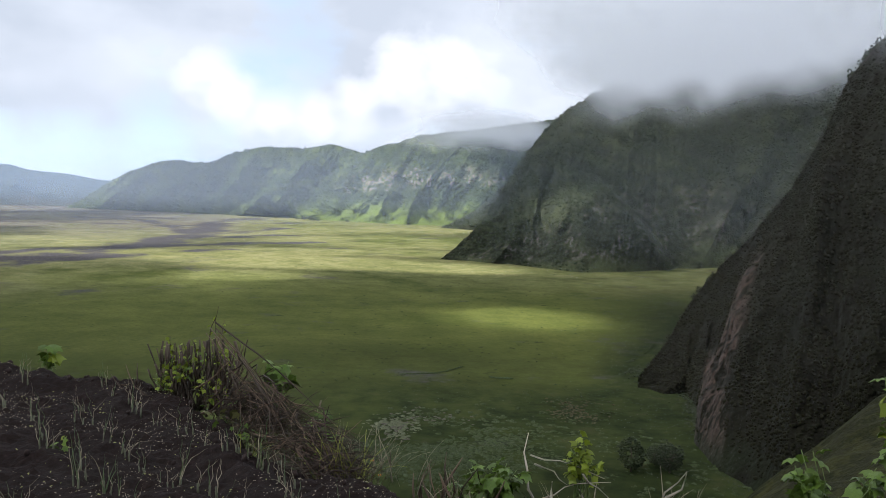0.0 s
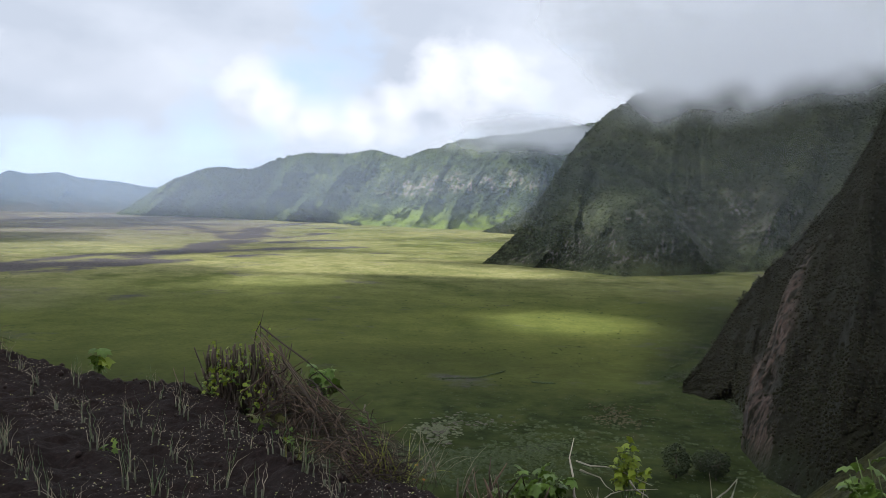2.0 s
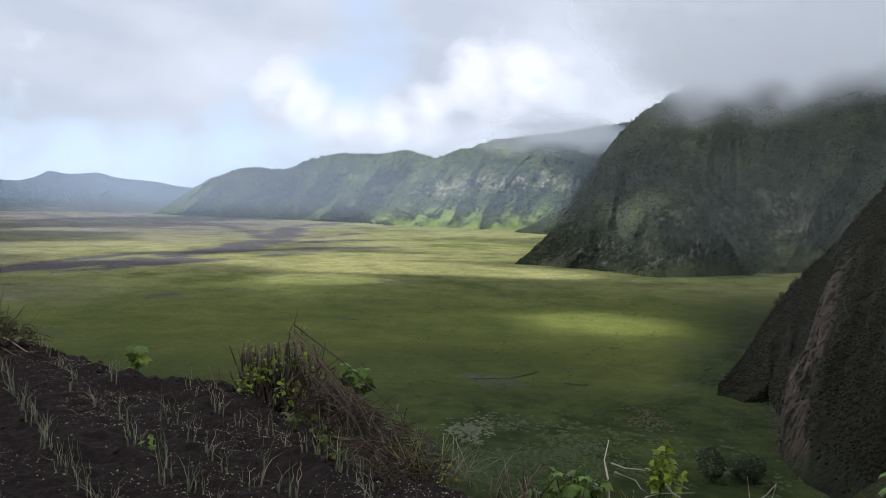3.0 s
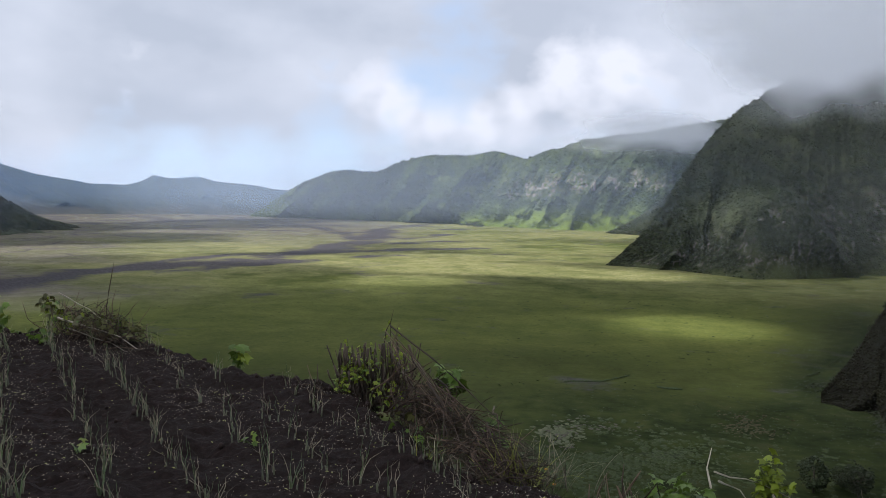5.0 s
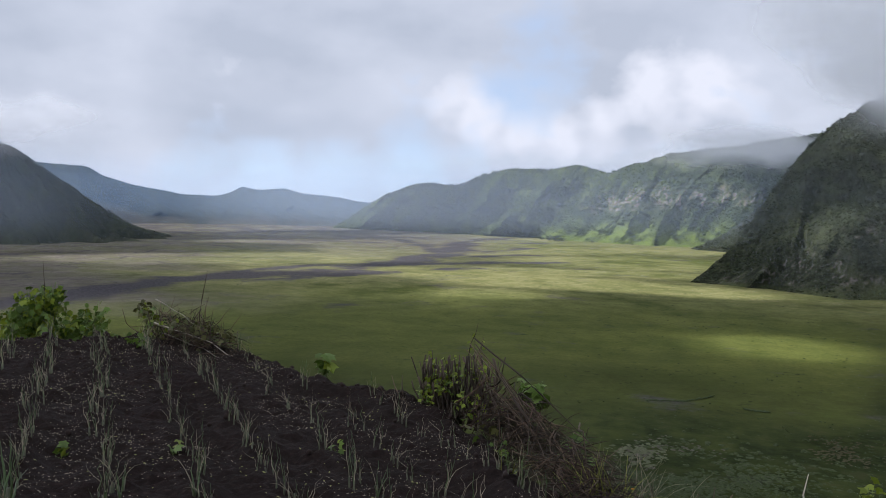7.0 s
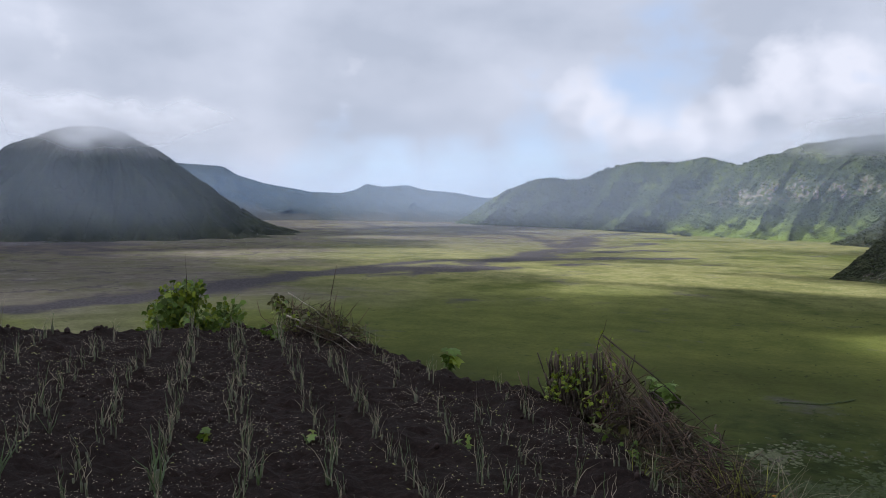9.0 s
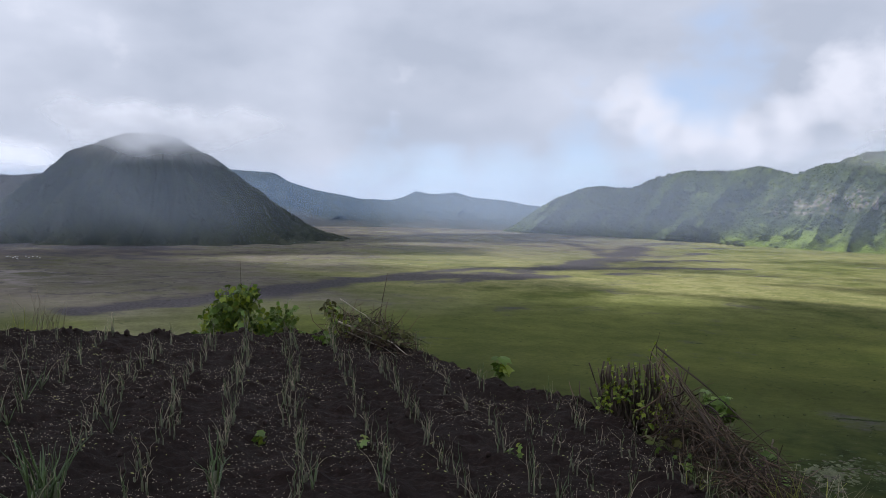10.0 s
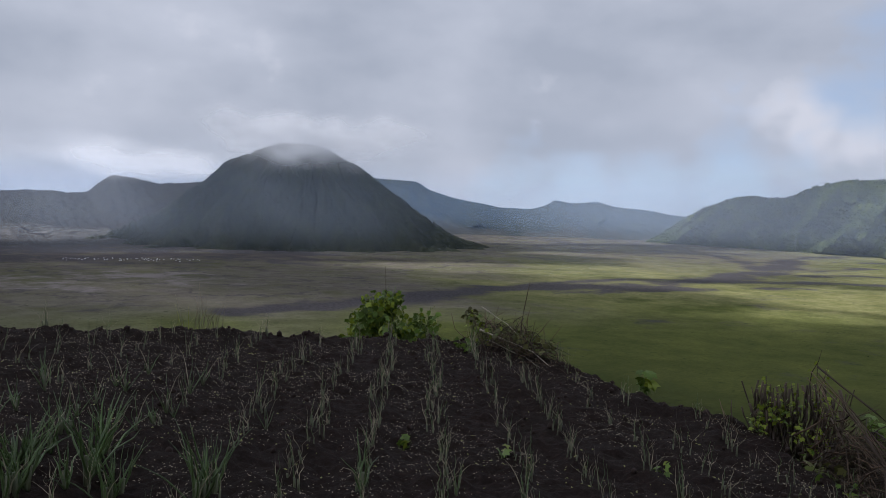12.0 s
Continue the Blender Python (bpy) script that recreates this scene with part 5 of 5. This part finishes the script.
leaf_plant("bush", (2.98, 5.2, -0.75), "tall leafy weed with pale flower heads", "bush", 6, 1.15, 0.18, 10, 0.095, 17, LEAVES * 2 + LIMES, 0.35)


def grass_tuft(place, label, blades, height, spread, material, seed, lean=0.5, wide=0.005):
    g = random.Random(seed)
    root = thing("grass_tuft", place, label, "grass")
    for k in range(blades):
        bm = bmesh.new()
        b = (g.gauss(0, spread), g.gauss(0, spread), -0.05)
        pts = curved(b, g.uniform(0, lean), g.uniform(0, 6.3), height * g.uniform(0.5, 1.1), g.uniform(0, 1.3))
        w = wide * g.uniform(0.7, 1.3)
        tube(bm, pts, [w, w, w * 0.9, w * 0.7, w * 0.4, w * 0.1], 4, 0.35)
        part("blade", to_mesh("blade", bm, material), root)
    return root


root = thing("dry_stalk", (-6.78, 7.25, -0.12), "thin dry stalk standing in the bush", "stalk")
for p, q in (((0, 0, 0), (0.02, 0.0, 0.86)), ((0.12, 0, 0), (0.16, 0.02, 0.6)), ((-0.15, 0, 0), (-0.17, 0.02, 0.55))):
    part("twig", TWIGS[3], root, aim(p, q, 0.45))
flower = thing("flower", (-0.42, 5.2, -0.40), "small orange flower on a thin stalk", "flower", "", 0, 0.55)
bm = bmesh.new()
tube(bm, [(0, 0, 0), (0.02, 0, 0.12), (0.01, 0, 0.24)], [0.003, 0.0025, 0.002], 5)
part("stem", to_mesh("stem", bm, MAT_STEM), flower)
bm = bmesh.new()
for k in range(10):
    a = 2 * math.pi * k / 10
    tube(bm, [(0.01, 0, 0.24), (0.01 + 0.016 * math.cos(a), 0.016 * math.sin(a), 0.25), (0.01 + 0.026 * math.cos(a), 0.026 * math.sin(a), 0.243)], [0.003, 0.007, 0.002], 5, 0.4)
part("petals", to_mesh("petals", bm, MAT_FLOWER), flower, None, "orange petals")
copy_thing(flower, Matrix.Translation((-0.36, 5.05, -0.44)))
grass_tuft((-0.53, 4.76, -0.22), "yellow-green grass tuft beside the brush heap", 34, 0.42, 0.07, MAT_GRASS, 1, 0.5, 0.004)
grass_tuft((-0.40, 4.95, -0.27), "dry straw-coloured grass beside the brush heap", 40, 0.36, 0.12, MAT_DRY, 2, 0.5, 0.0028)
grass_tuft((-0.55, 5.2, -0.30), "dry straw-coloured grass beside the brush heap", 34, 0.34, 0.12, MAT_DRY, 3, 0.5, 0.0028)
grass_tuft((-1.13, 4.8, -0.19), "yellow-green grass tuft beside the brush heap", 10, 0.26, 0.03, MAT_GRASS, 4)
grass_tuft((-7.55, 5.35, 0.12), "thin tall wild grass on the field's edge", 30, 0.55, 0.09, MAT_DRY, 5, 0.22, 0.0022)
grass_tuft((-7.35, 5.0, 0.15), "thin tall wild grass on the field's edge", 9, 0.32, 0.08, MAT_GRASS, 6, 0.3, 0.003)
grass_tuft((0.05, 4.7, -0.42), "dry stalks below the field's edge", 18, 0.36, 0.12, MAT_DRY, 7, 0.3)
grass_tuft((0.72, 5.0, -0.58), "dry stalks below the field's edge", 16, 0.34, 0.12, MAT_DRY, 8, 0.3)
grass_tuft((1.48, 5.05, -0.56), "dry curled fern stalks below the field's edge", 34, 0.36, 0.12, MAT_DRY, 9, 1.1)

# dead sticks below the edge
root = thing("dead_branch", (0.62, 5.1, -0.5), "bleached forked dead branch standing among weeds", "branch")
for p, q, w, k in (((0.1, 0, -0.1), (-0.03, 0.2, 0.42), 1.0, 1), ((0.05, 0, 0.05), (0.5, 0.1, 0.14), 0.5, 2), ((-0.02, 0.15, 0.28), (0.46, 0.1, 0.16), 0.45, 2), ((0.3, 0.05, 0.2), (0.62, 0.05, -0.1), 0.5, 2), ((0.08, 0, -0.1), (0.42, 0.1, 0.0), 0.9, 1), ((0.28, 0.05, -0.2), (0.3, 0.05, 0.1), 1.6, 0),
                   ((0.0, 0.1, 0.25), (0.22, 0.1, 0.12), 0.6, 1), ((0.16, 0.0, -0.2), (0.12, 0.05, 0.16), 1.2, 0)):
    part("twig", PALES[k], root, aim(p, q, w))
root = thing("dead_branch", (1.32, 5.1, -0.6), "pair of bleached dead sticks leaning together", "branch")
for p, q, w, k in (((0.0, 0, -0.1), (0.26, 0.0, 0.34), 1.3, 0), ((0.06, 0, -0.1), (0.25, 0.02, 0.36), 1.0, 1), ((-0.05, 0, 0.02), (0.12, 0, 0.2), 0.6, 1)):
    part("twig", PALES[k], root, aim(p, q, w))
root = thing("dead_branch", (0.12, 4.85, -0.45), "cluster of thin dark dead stems", "branch")
for k in range(14):
    b = Vector((g.gauss(0, 0.09), g.gauss(0, 0.05), -0.1))
    part("twig", g.choice(TWIGS), root, aim(b, b + Vector((g.gauss(0.02, 0.1), g.gauss(0, 0.06), g.uniform(0.25, 0.5))), g.uniform(0.7, 1.3)))


# ---- trees and shrubs on the slopes and the floor ----
def crown_mesh(seed, flat=0.8, clumps=620, size=(0.03, 0.10)):
    """A crown of many small leaf clumps with gaps, radius about 1, standing on z = 0."""
    g = random.Random(seed)
    base, tris = ball()
    verts, faces = [], []
    for k in range(clumps):
        d = Vector((g.gauss(0, 1), g.gauss(0, 1), g.gauss(0, 1))).normalized() * g.uniform(0.3, 1.0) ** 0.5
        c = Vector((d.x, d.y, (d.z + 1) * flat))
        c *= 1 + 0.45 * noise.noise(c * 1.9 + Vector((seed, 0, 0)))
        s = g.uniform(*size)
        faces.append(tris + len(base) * k)
        verts.append(base * np.array([[g.uniform(0.5, 1.5)] for _ in base]) * (s, s, s * 0.7) + np.array(c))
    me = bpy.data.meshes.new("crown")
    me.from_pydata(np.concatenate(verts).tolist(), [], np.concatenate(faces).tolist())
    me.materials.append(MAT_CROWN)
    return me


CROWNS = [crown_mesh(s) for s in (1, 2, 3)]
FAR_CROWNS = [crown_mesh(s, 0.8, 60, (0.09, 0.24)) for s in (4, 5, 6, 7)]
bm = bmesh.new()
tube(bm, [(0, 0, -0.3), (0.03, 0, 0.4), (0, 0.04, 0.9), (0.05, 0, 1.5)], [0.09, 0.07, 0.05, 0.02], 6)
for k in range(5):
    a = k * 1.26
    tube(bm, [(0, 0, 0.4 + 0.1 * k), (math.cos(a) * 0.3, math.sin(a) * 0.3, 0.8 + 0.1 * k), (math.cos(a) * 0.6, math.sin(a) * 0.6, 1.0 + 0.1 * k)], [0.04, 0.025, 0.01], 5)
TRUNK = to_mesh("trunk", bm, MAT_BARK)


def tree(place, size, tall, label, group, g, crowns=None):
    root = thing("tree", place, label, "tree", group, g.uniform(0, 360), size)
    crowns = crowns or FAR_CROWNS
    part("trunk", TRUNK, root, Matrix.Diagonal((1, 1, tall, 1)))
    part("crown", g.choice(crowns), root, Matrix.LocRotScale(Vector((0, 0, 0.25 * tall)), None, (1, 1, tall)))
    return root


def on_line(line, a):
    """Distance and elevation at a bearing on a line of (bearing, distance, elevation)."""
    return (float(np.interp(-a, [-p[0] for p in line], [p[k] for p in line])) for k in (1, 2))


g = random.Random(9)
tree(polar(-13.45, 447, FLOOR_Z), 8.0, 1.2, "dark round tree on the caldera floor", "trees on the floor", g, CROWNS)
tree(polar(-16.0, 452, FLOOR_Z), 7.0, 1.25, "dark round tree on the caldera floor", "trees on the floor", g, CROWNS)
tree(polar(-15.0, 462, FLOOR_Z), 5.0, 1.2, "dark round tree on the caldera floor", "trees on the floor", g, CROWNS)
for a, r, s in ((9.2, 3250, 17), (9.0, 3230, 14), (9.6, 3290, 15), (8.7, 3240, 11), (10.1, 3330, 10), (14.0, 3560, 12), (12.2, 3480, 11), (17.2, 3700, 12), (11.5, 3430, 9), (6.7, 3200, 8)):
    tree(polar(a, r, FLOOR_Z), s, 0.75, "dark shrubby tree at the foot of the ridge", "trees at the ridge foot", g)


for k in range(34):
    a = g.uniform(-24.2, -29.5)
    r, e = on_line(CLIFF_EDGE, a)
    r += g.gauss(-3, 3)
    tree(polar(a, r, 1.5 + r * math.tan(radians(e)) - 3.5), g.uniform(1.4, 3.2), g.uniform(1.3, 2.3), "dark tree on the cliff's skyline", "trees on the skyline", g)
for k in range(70):
    a = g.uniform(-13.9, -24.5)
    r, e = on_line(CLIFF_EDGE, a)
    tree(polar(a, r, 1.5 + r * math.tan(radians(e)) - 3.2), g.uniform(1.0, 2.6), g.uniform(0.9, 1.6), "dark shrubby tree on the cliff's edge", "trees on the skyline", g)
for k in range(40):
    a = g.uniform(-3.6, -9.0)
    r = float(np.interp(-a, [2.9, 4.3, 5.75, 6.6, 7.9, 9.4], [1800, 1860, 1930, 1960, 2000, 2050])) - 4
    e = float(np.interp(-a, [2.9, 4.3, 5.75, 6.6, 7.9, 9.4], [-1.75, 0.55, 2.9, 3.9, 5.25, 6.3]))
    tree(polar(a, r, 1.5 + r * math.tan(radians(e)) - 4), g.uniform(2.0, 4.0), g.uniform(1.0, 1.6), "dark tree on the headland's skyline", "trees on the skyline", g)
for k in range(46):
    a = g.uniform(2.0, 11.0)
    r = float(np.interp(a, [0.4, 3.4, 5.8, 7.8, 10.5, 13.7], [3520, 3530, 3580, 3680, 3790, 3900])) - 4
    e = float(np.interp(a, [0.4, 3.4, 4.9, 5.8, 7.0, 7.8, 9.3, 10.5], [3.6, 2.9, 2.42, 2.08, 2.42, 2.64, 2.3, 2.26]))
    tree(polar(a, r, 1.5 + r * math.tan(radians(e)) - 6), g.uniform(2.8, 5.5), g.uniform(0.7, 1.2), "green tree on the ridge's skyline", "trees on the skyline", g)


def scrub(name, count, centre, spread, size, material, label, seed, gaps=0.52, line=None):
    """Many low uneven bushes on the caldera floor, in one mesh, round a place or along a line."""
    base, tris = ball()
    g = np.random.default_rng(seed)
    verts, faces = [], []
    for k in range(count):
        a, r = g.normal(centre[0], spread[0]), g.normal(centre[1], spread[1])
        if line:
            u = g.random() * (len(line) - 1.001)
            i = int(u)
            a = line[i][0] + (u - i) * (line[i + 1][0] - line[i][0]) + g.normal(0, spread[0])
            r = line[i][1] + (u - i) * (line[i + 1][1] - line[i][1]) + g.normal(0, spread[1])
        x, y, _ = polar(a, r)
        if r < 400 or fbm(np.array(x / 45), np.array(y / 45), 3, seed) < gaps + 0.1 * g.random():
            continue
        for n in range(3):
            s = g.uniform(*size)
            o = polar(a, r, FLOOR_Z + 0.15 * s) + np.array((g.normal(0, s * 0.8), g.normal(0, s * 0.8), 0))
            faces.append(tris + len(base) * len(verts))
            verts.append(base * g.uniform(0.55, 1.4, (len(base), 1)) * (s, s, 0.6 * s) + o)
    me = bpy.data.meshes.new(name)
    me.from_pydata(np.concatenate(verts).tolist(), [], np.concatenate(faces).tolist())
    me.materials.append(material)
    tagged(new(name, me), label, "scrub", kind="stuff")


scrub("pale_scrub", 120, (3.0, 510), (0.9, 10), (0.6, 2.1), MAT_SAGE, "pale grey-green low scrub on the caldera floor", 15, 0.40)
scrub("pale_scrub", 90, (1.3, 505), (0.9, 12), (0.4, 1.0), MAT_SAGE, "pale grey-green low scrub on the caldera floor", 25, 0.40)
scrub("brown_scrub", 420, (0.8, 500), (1.5, 15), (0.6, 1.6), MAT_DUSK, "dull brown low scrub on the caldera floor", 26, 0.42)
scrub("green_scrub", 3400, (-2.0, 455), (7.0, 34), (0.7, 2.1), MAT_MOSS, "green low scrub covering the near caldera floor", 27, 0.44)
scrub("dark_scrub", 900, (-5.0, 560), (8.0, 90), (0.2, 0.75), MAT_BUSH, "dark green low scrub dotting the caldera floor", 16)
scrub("dark_scrub", 400, (-5.0, 960), (5.0, 150), (0.25, 0.8), MAT_BUSH, "dark green low scrub dotting the caldera floor", 17)
scrub("tan_scrub", 260, (-9.3, 565), (1.1, 15), (0.3, 0.9), MAT_TAN, "brownish dry scrub on the caldera floor", 18, 0.44)
scrub("dark_scrub", 1700, (0, 0), (0.5, 12), (0.3, 1.1), MAT_CROWN, "dark green scrub at the foot of the cliff", 28, 0.3,
      [(-13.6, 708), (-15.5, 684), (-17.4, 652), (-17.9, 556), (-19.4, 470), (-21, 440)])
for n, creek in enumerate(([(2.7, 652), (0.1, 660), (-1.5, 684)], [(-3.5, 652), (-5.0, 650)], [(-12.7, 743), (-13.8, 774), (-14.7, 853)])):
    scrub("creek_scrub", 110, (0, 0), (0.03, 1.2), (0.3, 0.8), MAT_BUSH, "dark scrub along a dry creek bed", 30 + n, 0.3, creek)


# ---- parked vehicles far out on the ash ----
def vehicle():
    root = thing("car", (0, 0, 0), "", "car")
    bm = bmesh.new()
    for x0, x1, z0, z1, w in ((-2.0, 2.0, 0.5, 1.1, 0.85), (-1.9, 0.7, 1.1, 1.85, 0.78)):
        v = [bm.verts.new((x, y * (w if z == z0 else w * 0.94), z)) for z in (z0, z1) for x, y in ((x0, -1), (x1, -1), (x1, 1), (x0, 1))]
        for f in ((3, 2, 1, 0), (4, 5, 6, 7), (0, 1, 5, 4), (1, 2, 6, 5), (2, 3, 7, 6), (3, 0, 4, 7)):
            bm.faces.new([v[i] for i in f])
    bmesh.ops.bevel(bm, geom=bm.edges[:], offset=0.08, segments=1, affect="EDGES")
    part("body", to_mesh("body", bm, MAT_PAINT), root)
    bm = bmesh.new()
    tube(bm, [(0, -0.12, 0), (0, 0.12, 0)], [0.38, 0.38], 10)
    wheel = to_mesh("wheel", bm, MAT_GLASS_DARK)
    for x in (-1.25, 1.25):
        for y in (-0.8, 0.8):
            part("wheel", wheel, root, Matrix.Translation((x, y, 0.38)))
    return root


first = vehicle()
g = random.Random(21)
for k in range(64):
    a = g.uniform(57.0, 62.8) if k < 50 else g.uniform(54.5, 57)
    p = polar(a, 2085 + g.gauss(0, 24) + (a - 60) * 3, FLOOR_Z + 1.0)
    ob = copy_thing(first, Matrix.LocRotScale(Vector(p), Euler((0, 0, g.uniform(0, 6.3))), None))
    tagged(ob, "white off-road car parked on the dark ash", "car", "parked cars")
for o in list(first.children_recursive) + [first]:
    bpy.data.objects.remove(o)
